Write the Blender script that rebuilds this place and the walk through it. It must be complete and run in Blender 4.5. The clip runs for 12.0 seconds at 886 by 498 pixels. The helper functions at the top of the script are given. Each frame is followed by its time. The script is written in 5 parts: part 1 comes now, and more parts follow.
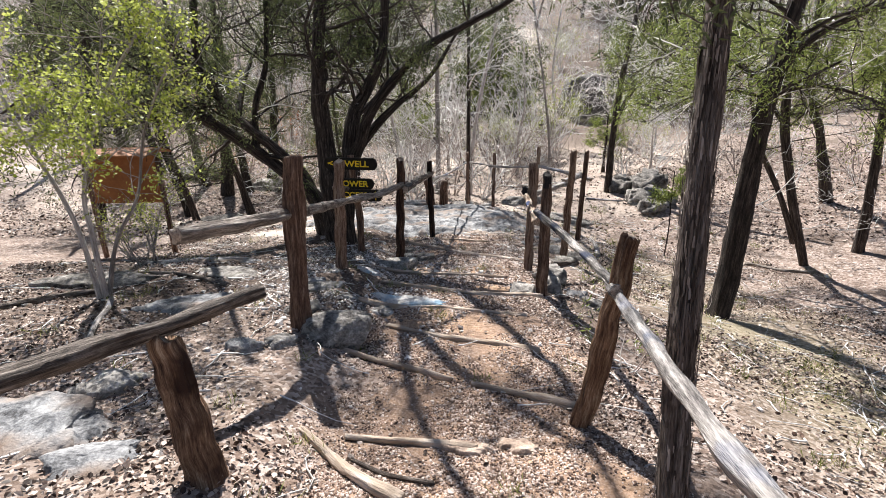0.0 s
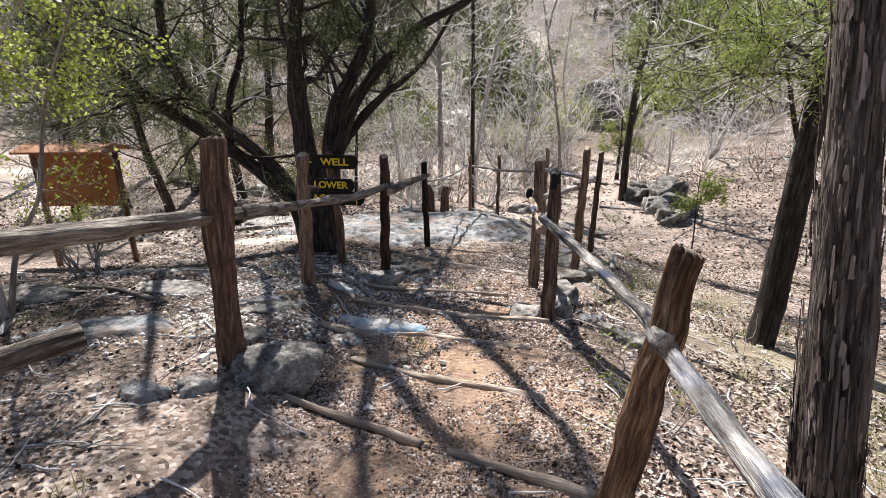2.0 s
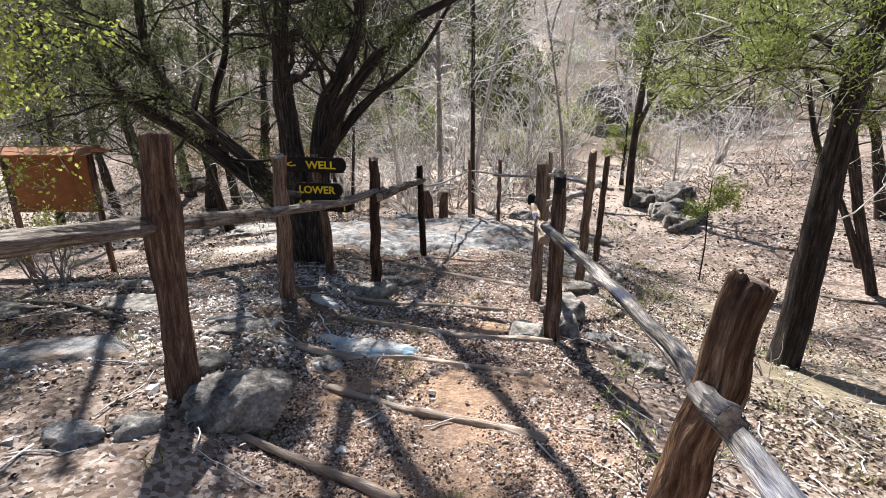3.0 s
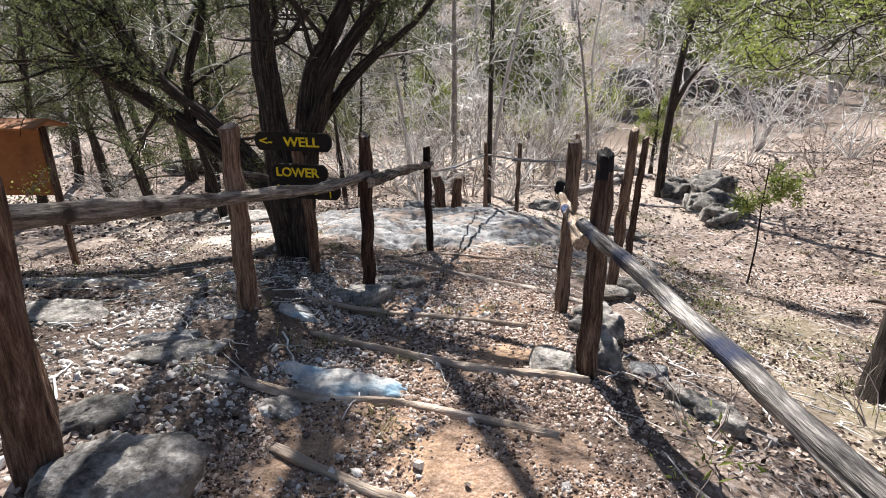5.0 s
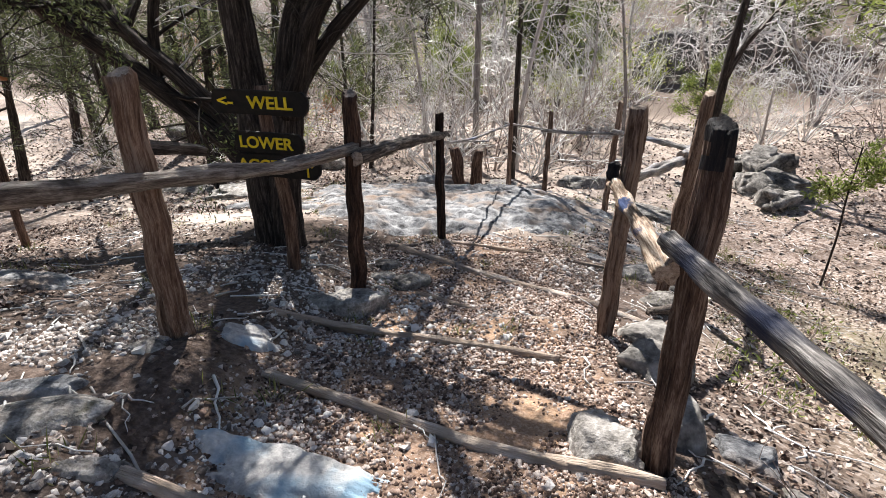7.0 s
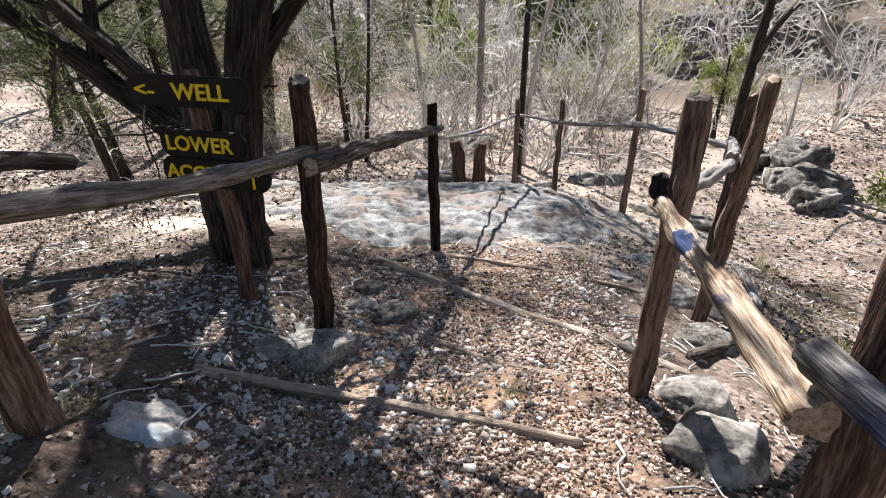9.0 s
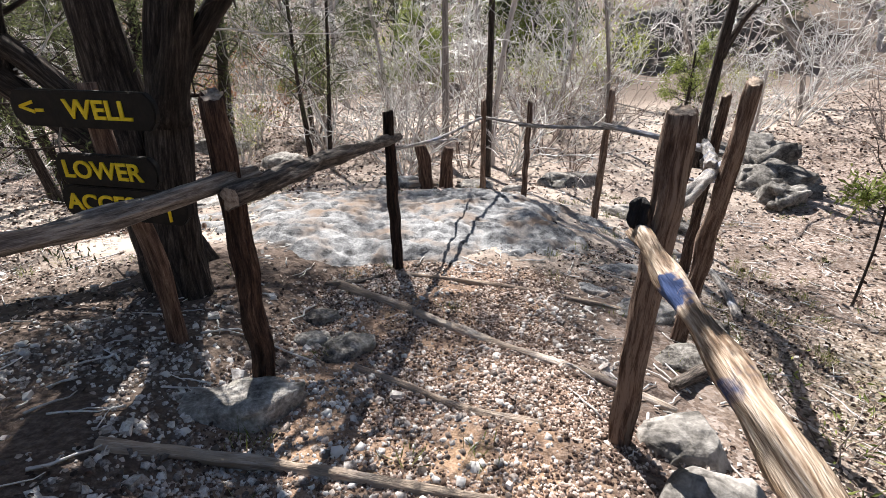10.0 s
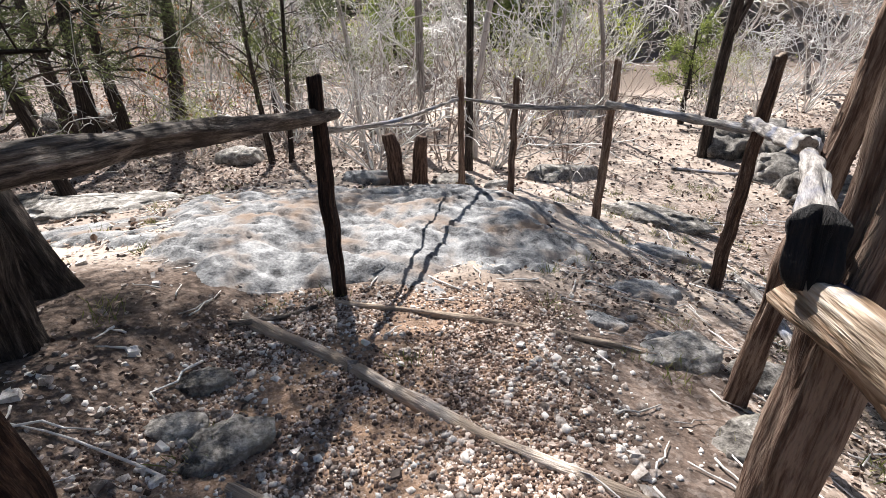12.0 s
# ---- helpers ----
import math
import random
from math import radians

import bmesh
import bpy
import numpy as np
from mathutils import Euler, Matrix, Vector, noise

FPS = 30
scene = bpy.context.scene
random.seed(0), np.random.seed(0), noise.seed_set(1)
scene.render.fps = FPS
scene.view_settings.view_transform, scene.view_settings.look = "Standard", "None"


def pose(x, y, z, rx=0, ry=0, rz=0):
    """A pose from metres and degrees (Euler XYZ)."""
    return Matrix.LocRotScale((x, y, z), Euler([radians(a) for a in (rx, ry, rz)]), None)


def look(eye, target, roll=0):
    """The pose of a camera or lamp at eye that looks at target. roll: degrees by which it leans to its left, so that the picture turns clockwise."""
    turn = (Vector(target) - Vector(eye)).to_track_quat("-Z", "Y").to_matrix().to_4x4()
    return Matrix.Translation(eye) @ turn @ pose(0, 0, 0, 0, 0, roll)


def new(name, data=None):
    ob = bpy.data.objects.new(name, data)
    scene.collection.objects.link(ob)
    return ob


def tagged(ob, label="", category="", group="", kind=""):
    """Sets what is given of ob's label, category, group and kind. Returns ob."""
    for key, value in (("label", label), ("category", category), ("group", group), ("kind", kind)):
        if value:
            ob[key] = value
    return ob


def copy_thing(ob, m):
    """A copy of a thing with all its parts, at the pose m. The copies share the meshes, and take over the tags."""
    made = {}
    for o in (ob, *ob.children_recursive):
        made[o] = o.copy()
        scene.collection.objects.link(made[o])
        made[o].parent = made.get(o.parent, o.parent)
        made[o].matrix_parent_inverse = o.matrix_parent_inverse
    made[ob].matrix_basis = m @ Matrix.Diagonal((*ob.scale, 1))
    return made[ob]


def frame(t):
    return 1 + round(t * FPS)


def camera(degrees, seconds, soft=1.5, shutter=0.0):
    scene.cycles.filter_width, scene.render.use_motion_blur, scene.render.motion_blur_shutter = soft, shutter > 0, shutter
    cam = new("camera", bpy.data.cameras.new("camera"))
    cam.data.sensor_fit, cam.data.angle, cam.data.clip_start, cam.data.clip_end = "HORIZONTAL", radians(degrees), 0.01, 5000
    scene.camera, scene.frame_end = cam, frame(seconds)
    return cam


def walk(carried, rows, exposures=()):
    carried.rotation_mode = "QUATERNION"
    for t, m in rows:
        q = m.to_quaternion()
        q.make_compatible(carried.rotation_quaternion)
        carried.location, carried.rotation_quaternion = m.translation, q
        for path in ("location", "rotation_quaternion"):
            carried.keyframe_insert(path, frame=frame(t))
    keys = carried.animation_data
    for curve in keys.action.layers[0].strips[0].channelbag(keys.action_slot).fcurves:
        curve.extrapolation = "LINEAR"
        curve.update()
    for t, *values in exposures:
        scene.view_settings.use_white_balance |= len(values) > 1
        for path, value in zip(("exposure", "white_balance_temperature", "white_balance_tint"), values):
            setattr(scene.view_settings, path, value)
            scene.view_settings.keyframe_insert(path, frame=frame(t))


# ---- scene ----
cam = camera(82.3, 12.0, 0.6)
METRES, EYE, TILT, LEAN, TURN = 6.6, 1.5, -19.5, 0.0, 0.0
ROWS = [
    (0.0, 0.0, 0.0, 0.0, -0.0, 0.0, -0.0),
    (0.5, 0.0149, 0.0437, -0.0104, 0.36, 0.16, -0.05),
    (1.0, 0.023, 0.0657, 0.0002, 0.7, 0.29, -0.32),
    (1.5, 0.0258, 0.1077, 0.0074, 0.79, 0.45, -0.35),
    (2.0, 0.0358, 0.1574, 0.0059, 1.12, 1.05, -0.52),
    (2.5, 0.0333, 0.1897, 0.0244, 1.26, 1.21, -0.63),
    (3.0, 0.0479, 0.229, 0.015, 1.4, 1.7, -0.59),
    (5.0, 0.0591, 0.3894, 0.0348, 3.27, 0.24, -1.56),
    (5.5, 0.0485, 0.439, 0.0526, 3.66, 0.09, -1.82),
    (6.0, 0.062, 0.4759, 0.062, 4.72, -1.35, -2.29),
    (6.5, 0.0696, 0.5074, 0.07, 5.7, -2.93, -2.91),
    (7.0, 0.0606, 0.5609, 0.0673, 5.64, -3.24, -2.97),
    (9.0, 0.0632, 0.6941, 0.099, 6.28, -4.52, -3.03),
    (9.5, 0.0737, 0.7253, 0.1125, 5.57, -4.55, -2.71),
    (10.0, 0.0735, 0.7524, 0.1225, 3.31, -4.62, -1.48),
    (10.5, 0.0955, 0.8032, 0.112, 2.06, -4.59, -0.67),
    (11.0, 0.0982, 0.8355, 0.1271, 1.91, -5.04, -0.69),
    (11.5, 0.0967, 0.8851, 0.1274, 1.76, -5.16, -0.63),
    (12.0, 0.0954, 0.9471, 0.1312, 2.02, -5.06, -0.72),
]
walk(cam, [(t, pose(0, 0, EYE, TILT, LEAN, TURN) @ pose(METRES * x, METRES * y, METRES * z, 90 + pitch, roll, yaw)) for t, x, y, z, yaw, pitch, roll in ROWS])


# ---- light ----
SUN_WAY = Vector((-0.33, 0.93, 1.08)).normalized()
world = bpy.data.worlds.new("sky")
scene.world = world
world.use_nodes = True
wn, wl = world.node_tree.nodes, world.node_tree.links
sky = wn.new("ShaderNodeTexSky")
sky.sky_type, sky.sun_disc = "NISHITA", False
sky.sun_elevation, sky.sun_rotation = math.asin(SUN_WAY.z), math.atan2(SUN_WAY.x, SUN_WAY.y)
wl.new(sky.outputs["Color"], wn["Background"].inputs["Color"])
wn["Background"].inputs["Strength"].default_value = 0.05
sun_data = bpy.data.lights.new("sun", "SUN")
sun_data.energy, sun_data.angle, sun_data.color = 5.0, radians(0.5), (1.0, 0.965, 0.92)
sun = new("sun", sun_data)
sun.matrix_world = look(SUN_WAY * 60, (0, 0, 0))
scene.view_settings.exposure = 1.25


# ---- materials ----
def material(name, colours, scale=8.0, rough=0.85, bump=0.4, coords="Object", stretch=(1, 1, 1), rand="", spread=0.3, fine=6.0, spec=0.25, trans=0.0, stain=None):
    """A noise-driven surface: colours along a ramp, a second finer noise, optional per-piece variation and stains."""
    m = bpy.data.materials.new(name)
    m.use_nodes = True
    n, l = m.node_tree.nodes, m.node_tree.links
    b = n["Principled BSDF"]
    if coords == "grain":
        c = n.new("ShaderNodeAttribute")
        c.attribute_name = "grain"
        src = c.outputs["Vector"]
    else:
        c = n.new("ShaderNodeTexCoord")
        src = c.outputs[coords]
    mp = n.new("ShaderNodeMapping")
    mp.inputs["Scale"].default_value = stretch
    l.new(src, mp.inputs["Vector"])
    big, small = n.new("ShaderNodeTexNoise"), n.new("ShaderNodeTexNoise")
    for t, s, d in ((big, scale, 4.0), (small, scale * fine, 3.0)):
        t.inputs["Scale"].default_value, t.inputs["Detail"].default_value, t.inputs["Roughness"].default_value = s, d, 0.65
        l.new(mp.outputs["Vector"], t.inputs["Vector"])
    add = n.new("ShaderNodeMath")
    add.operation = "MULTIPLY_ADD"
    l.new(small.outputs["Fac"], add.inputs[0])
    add.inputs[1].default_value = 0.45
    l.new(big.outputs["Fac"], add.inputs[2])
    fac = add.outputs[0]
    shift = n.new("ShaderNodeMath")
    shift.operation = "SUBTRACT"
    l.new(fac, shift.inputs[0])
    shift.inputs[1].default_value = 0.225
    fac = shift.outputs[0]
    if rand:
        r = n.new("ShaderNodeObjectInfo") if rand == "object" else n.new("ShaderNodeNewGeometry")
        out = r.outputs["Random"] if rand == "object" else r.outputs["Random Per Island"]
        ma = n.new("ShaderNodeMath")
        ma.operation = "MULTIPLY_ADD"
        l.new(out, ma.inputs[0])
        ma.inputs[1].default_value = spread
        l.new(fac, ma.inputs[2])
        mb = n.new("ShaderNodeMath")
        mb.operation = "SUBTRACT"
        l.new(ma.outputs[0], mb.inputs[0])
        mb.inputs[1].default_value = spread / 2
        fac = mb.outputs[0]
    ramp = n.new("ShaderNodeValToRGB")
    while len(ramp.color_ramp.elements) < len(colours):
        ramp.color_ramp.elements.new(0.5)
    for i, col in enumerate(colours):
        e = ramp.color_ramp.elements[i]
        e.position, e.color = 0.28 + 0.44 * i / (len(colours) - 1), (*col, 1)
    l.new(fac, ramp.inputs["Fac"])
    col = ramp.outputs["Color"]
    if stain:
        colour, s_scale, low, high = stain
        sn = n.new("ShaderNodeTexNoise")
        sn.inputs["Scale"].default_value, sn.inputs["Detail"].default_value = s_scale, 5.0
        tc = n.new("ShaderNodeTexCoord")
        l.new(tc.outputs["Object"], sn.inputs["Vector"])
        mr = n.new("ShaderNodeMapRange")
        mr.inputs["From Min"].default_value, mr.inputs["From Max"].default_value = low, high
        l.new(sn.outputs["Fac"], mr.inputs["Value"])
        mx = n.new("ShaderNodeMix")
        mx.data_type = "RGBA"
        l.new(mr.outputs["Result"], mx.inputs["Factor"])
        l.new(col, mx.inputs["A"])
        mx.inputs["B"].default_value = (*colour, 1)
        col = mx.outputs["Result"]
    l.new(col, b.inputs["Base Color"])
    b.inputs["Roughness"].default_value = rough
    b.inputs["Specular IOR Level"].default_value = spec
    if bump:
        bp = n.new("ShaderNodeBump")
        bp.inputs["Strength"].default_value, bp.inputs["Distance"].default_value = bump, 0.02
        l.new(add.outputs[0], bp.inputs["Height"])
        l.new(bp.outputs["Normal"], b.inputs["Normal"])
    if trans:
        tr = n.new("ShaderNodeBsdfTranslucent")
        l.new(col, tr.inputs["Color"])
        ms = n.new("ShaderNodeMixShader")
        ms.inputs["Fac"].default_value = trans
        l.new(b.outputs["BSDF"], ms.inputs[1])
        l.new(tr.outputs["BSDF"], ms.inputs[2])
        l.new(ms.outputs["Shader"], n["Material Output"].inputs["Surface"])
    return m


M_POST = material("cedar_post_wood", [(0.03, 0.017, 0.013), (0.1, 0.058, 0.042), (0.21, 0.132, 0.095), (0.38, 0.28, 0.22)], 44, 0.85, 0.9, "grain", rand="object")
# Darker copy of the cedar post wood.
M_DARKPOST = material("dark_post_wood", [(0.012, 0.008, 0.007), (0.045, 0.026, 0.02), (0.12, 0.074, 0.055), (0.26, 0.19, 0.15)], 44, 0.85, 0.9, "grain", rand="object")
M_CHAR = material("charred_wood", [(0.008, 0.008, 0.01), (0.02, 0.018, 0.02), (0.05, 0.035, 0.03)], 60, 0.7, 0.9, "grain")
M_RAIL = material("weathered_rail_wood", [(0.018, 0.014, 0.012), (0.1, 0.08, 0.068), (0.24, 0.2, 0.172), (0.46, 0.41, 0.365)], 52, 0.8, 1.0, "grain", rand="object", spread=0.2, stain=((0.06, 0.045, 0.036), 5.0, 0.54, 0.66))
M_PALE = material("barkless_pale_rail", [(0.035, 0.03, 0.03), (0.19, 0.17, 0.16), (0.38, 0.35, 0.33), (0.62, 0.58, 0.55)], 48, 0.7, 0.8, "grain", stain=((0.15, 0.19, 0.3), 3.5, 0.52, 0.8))
M_TAN = material("worn_tan_rail", [(0.015, 0.01, 0.009), (0.19, 0.12, 0.075), (0.47, 0.37, 0.285), (0.7, 0.64, 0.585)], 22, 0.7, 1.0, "grain", fine=5, stain=((0.014, 0.034, 0.11), 3.2, 0.55, 0.585))
M_STAINED = material("blue_stained_grey_rail", [(0.012, 0.01, 0.011), (0.07, 0.062, 0.06), (0.24, 0.22, 0.205), (0.58, 0.54, 0.51)], 30, 0.7, 1.0, "grain", stain=((0.02, 0.027, 0.06), 2.6, 0.47, 0.57))
# A tan wood, lightened further with sunlight put into the colour.
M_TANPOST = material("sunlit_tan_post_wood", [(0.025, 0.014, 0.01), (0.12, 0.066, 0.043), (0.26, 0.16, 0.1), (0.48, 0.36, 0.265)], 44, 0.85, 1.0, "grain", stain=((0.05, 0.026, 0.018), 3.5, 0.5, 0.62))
M_END = material("sawn_end_grain", [(0.12, 0.08, 0.06), (0.36, 0.28, 0.22), (0.5, 0.42, 0.35)], 60, 0.85, 0.5)
M_LOG = material("dusty_step_log_wood", [(0.2, 0.15, 0.115), (0.42, 0.325, 0.255), (0.6, 0.5, 0.42), (0.74, 0.66, 0.59)], 30, 0.9, 0.8, "grain", rand="object", spread=0.2, stain=((0.38, 0.3, 0.235), 4.0, 0.42, 0.6))
M_BARK = material("juniper_bark", [(0.008, 0.006, 0.005), (0.026, 0.02, 0.017), (0.065, 0.05, 0.042), (0.16, 0.13, 0.113)], 42, 0.9, 1.0, "grain", rand="object", spread=0.12)
M_PLATE = material("flaking_plate_bark", [(0.03, 0.022, 0.018), (0.085, 0.064, 0.054), (0.16, 0.128, 0.11), (0.3, 0.25, 0.225)], 45, 0.9, 1.0, "grain", fine=4, rand="island", spread=0.22)
M_GREYBARK = material("pale_grey_bark", [(0.16, 0.14, 0.13), (0.4, 0.36, 0.34), (0.62, 0.58, 0.55)], 40, 0.85, 0.6, "grain", rand="object", spread=0.3)
M_TWIG = material("bare_grey_twigs", [(0.4, 0.375, 0.36), (0.66, 0.63, 0.61), (0.84, 0.82, 0.8)], 3, 0.5, 0.0, rand="island", spread=0.5, spec=0.5)
M_TWIGBROWN = material("bare_brown_twigs", [(0.14, 0.1, 0.085), (0.3, 0.24, 0.21), (0.48, 0.42, 0.38)], 3, 0.8, 0.0, rand="island", spread=0.5)
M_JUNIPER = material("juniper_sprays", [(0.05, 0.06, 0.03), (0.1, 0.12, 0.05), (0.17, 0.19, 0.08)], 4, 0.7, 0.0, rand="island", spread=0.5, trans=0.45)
# Lighter copy of juniper_sprays; sunlight is put into its colour.
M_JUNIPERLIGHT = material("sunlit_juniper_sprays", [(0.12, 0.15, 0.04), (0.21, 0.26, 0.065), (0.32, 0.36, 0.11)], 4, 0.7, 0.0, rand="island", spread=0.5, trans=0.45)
M_LEAF = material("young_green_leaves", [(0.2, 0.25, 0.035), (0.38, 0.43, 0.08), (0.56, 0.6, 0.18)], 5, 0.45, 0.0, rand="island", spread=0.5, trans=0.45)
M_RUSTLEAF = material("rusty_leaves", [(0.16, 0.07, 0.035), (0.3, 0.13, 0.07), (0.42, 0.24, 0.12)], 5, 0.6, 0.0, rand="island", spread=0.5, trans=0.4)
M_LITTER = material("dry_oak_leaves", [(0.03, 0.017, 0.012), (0.11, 0.064, 0.047), (0.25, 0.17, 0.128), (0.38, 0.285, 0.235), (0.54, 0.445, 0.385)], 6, 0.6, 0.0, rand="island", spread=1.05, spec=0.35, trans=0.15)
M_GRAVEL = material("pale_limestone_pebbles", [(0.13, 0.105, 0.092), (0.31, 0.265, 0.24), (0.48, 0.435, 0.405), (0.74, 0.7, 0.67)], 20, 0.9, 0.0, rand="island", spread=0.6)
M_PATHGRAVEL = material("reddish_path_gravel", [(0.07, 0.045, 0.034), (0.19, 0.124, 0.095), (0.33, 0.24, 0.195), (0.6, 0.51, 0.455)], 20, 0.9, 0.0, rand="island", spread=0.7)
M_ROCK = material("pitted_limestone", [(0.035, 0.03, 0.027), (0.15, 0.137, 0.125), (0.31, 0.288, 0.267), (0.56, 0.53, 0.5)], 8, 0.9, 1.0, rand="object", spread=0.15, stain=((0.12, 0.11, 0.08), 9.0, 0.55, 0.75))
M_SLOPEROCK = material("dark_weathered_limestone", [(0.03, 0.027, 0.025), (0.12, 0.11, 0.1), (0.27, 0.25, 0.23), (0.45, 0.42, 0.39)], 4, 0.9, 1.0, rand="object", spread=0.15)
M_SLAB = material("pale_limestone_ledge", [(0.04, 0.038, 0.039), (0.16, 0.16, 0.166), (0.31, 0.31, 0.315), (0.48, 0.478, 0.475)], 6, 0.9, 1.0, fine=9, stain=((0.22, 0.165, 0.13), 3.0, 0.49, 0.66))
M_BLUEROCK = material("blue_washed_stone", [(0.24, 0.23, 0.23), (0.5, 0.48, 0.46), (0.72, 0.7, 0.67)], 6, 0.85, 0.8, stain=((0.27, 0.4, 0.5), 4.2, 0.5, 0.68))
M_SANDSTONE = material("tan_step_stone", [(0.17, 0.12, 0.09), (0.38, 0.285, 0.225), (0.58, 0.475, 0.4)], 9, 0.9, 0.9)
# Dark because the shade of the cliff face is put into the colour.
M_SHADEDROCK = material("shaded_cliff_stone", [(0.05, 0.045, 0.04), (0.12, 0.11, 0.1), (0.24, 0.22, 0.2)], 2, 0.9, 1.0)
M_SIGN = material("dark_brown_sign_paint", [(0.006, 0.0045, 0.004), (0.011, 0.0085, 0.007), (0.022, 0.016, 0.012)], 10, 0.65, 0.2, spec=0.25)
M_YELLOW = material("yellow_sign_paint", [(0.7, 0.47, 0.01), (0.85, 0.6, 0.02), (0.9, 0.68, 0.05)], 14, 0.55, 0.1)
M_BOARD = material("rust_brown_board_paint", [(0.2, 0.075, 0.025), (0.27, 0.105, 0.035), (0.33, 0.14, 0.05)], 3, 0.65, 0.15)
M_GRASS = material("spring_grass", [(0.1, 0.12, 0.03), (0.2, 0.23, 0.06), (0.36, 0.33, 0.16)], 4, 0.7, 0.0, rand="island", spread=0.7, trans=0.35)


def ground_material():
    m = bpy.data.materials.new("forest_floor")
    m.use_nodes = True
    n, l = m.node_tree.nodes, m.node_tree.links
    b = n["Principled BSDF"]
    tc, zone = n.new("ShaderNodeTexCoord"), n.new("ShaderNodeAttribute")
    zone.attribute_name = "zone"
    sep = n.new("ShaderNodeSeparateColor")
    l.new(zone.outputs["Color"], sep.inputs["Color"])

    def ramp(scale, colours, kind="ShaderNodeTexNoise"):
        t = n.new(kind)
        t.inputs["Scale"].default_value = scale
        l.new(tc.outputs["Object"], t.inputs["Vector"])
        if kind == "ShaderNodeTexNoise":
            t.inputs["Detail"].default_value, t.inputs["Roughness"].default_value = 8.0, 0.7
            out = t.outputs["Fac"]
        else:
            bw = n.new("ShaderNodeSeparateColor")
            l.new(t.outputs["Color"], bw.inputs["Color"])
            out = bw.outputs["Red"]
        r = n.new("ShaderNodeValToRGB")
        while len(r.color_ramp.elements) < len(colours):
            r.color_ramp.elements.new(0.5)
        for i, c in enumerate(colours):
            r.color_ramp.elements[i].position = (0.3 + 0.4 * i / (len(colours) - 1)) if kind == "ShaderNodeTexNoise" else i / (len(colours) - 1)
            r.color_ramp.elements[i].color = (*c, 1)
        l.new(out, r.inputs["Fac"])
        return r.outputs["Color"], out

    def mix(fac, a, c):
        x = n.new("ShaderNodeMix")
        x.data_type = "RGBA"
        if isinstance(fac, float):
            x.inputs["Factor"].default_value = fac
        else:
            l.new(fac, x.inputs["Factor"])
        l.new(a, x.inputs["A"])
        l.new(c, x.inputs["B"])
        return x.outputs["Result"]

    litter_a, h1 = ramp(9.0, [(0.06, 0.043, 0.035), (0.18, 0.13, 0.105), (0.36, 0.285, 0.245)])
    litter_b, _ = ramp(34.0, [(0.07, 0.05, 0.042), (0.22, 0.16, 0.13), (0.38, 0.305, 0.265), (0.6, 0.53, 0.49)], "ShaderNodeTexVoronoi")
    path_a, h2 = ramp(2.5, [(0.13, 0.083, 0.06), (0.28, 0.175, 0.115), (0.58, 0.37, 0.22)])
    path_b, _ = ramp(95.0, [(0.08, 0.06, 0.05), (0.25, 0.19, 0.155), (0.5, 0.43, 0.38)], "ShaderNodeTexVoronoi")
    dust_a, h3 = ramp(3.0, [(0.4, 0.33, 0.28), (0.5, 0.42, 0.36), (0.6, 0.53, 0.47)])
    litter, path = mix(0.6, litter_a, litter_b), mix(0.3, path_a, path_b)
    # Dark soil colour, also used for shade painted under the far woods.
    soil_shade_at = n.new("ShaderNodeAttribute")
    soil_shade_at.attribute_name = "soil_shade"
    soil_shade, h5 = ramp(26.0, [(0.036, 0.026, 0.021), (0.095, 0.068, 0.055), (0.21, 0.16, 0.132)])
    patch = n.new("ShaderNodeTexNoise")
    patch.inputs["Scale"].default_value, patch.inputs["Detail"].default_value = 1.3, 5.0
    l.new(tc.outputs["Object"], patch.inputs["Vector"])
    worn = n.new("ShaderNodeMapRange")
    worn.inputs["From Min"].default_value, worn.inputs["From Max"].default_value, worn.inputs["To Max"].default_value = 0.47, 0.68, 0.8
    l.new(patch.outputs["Fac"], worn.inputs["Value"])
    litter = mix(worn.outputs["Result"], litter, soil_shade)
    litter = mix(soil_shade_at.outputs["Fac"], litter, soil_shade)
    col = mix(sep.outputs["Blue"], mix(sep.outputs["Red"], litter, path), dust_a)
    green, h4 = ramp(1.3, [(0.2, 0.2, 0.1), (0.3, 0.28, 0.16), (0.34, 0.3, 0.2)])
    col = mix(sep.outputs["Green"], col, green)
    l.new(col, b.inputs["Base Color"])
    b.inputs["Roughness"].default_value, b.inputs["Specular IOR Level"].default_value = 0.95, 0.15
    bp = n.new("ShaderNodeBump")
    bp.inputs["Strength"].default_value, bp.inputs["Distance"].default_value = 0.7, 0.03
    hb = n.new("ShaderNodeTexNoise")
    hb.inputs["Scale"].default_value, hb.inputs["Detail"].default_value = 30.0, 6.0
    l.new(tc.outputs["Object"], hb.inputs["Vector"])
    l.new(hb.outputs["Fac"], bp.inputs["Height"])
    l.new(bp.outputs["Normal"], b.inputs["Normal"])
    return m


M_GROUND = ground_material()


# ---- building blocks ----
RNG = np.random.default_rng(7)


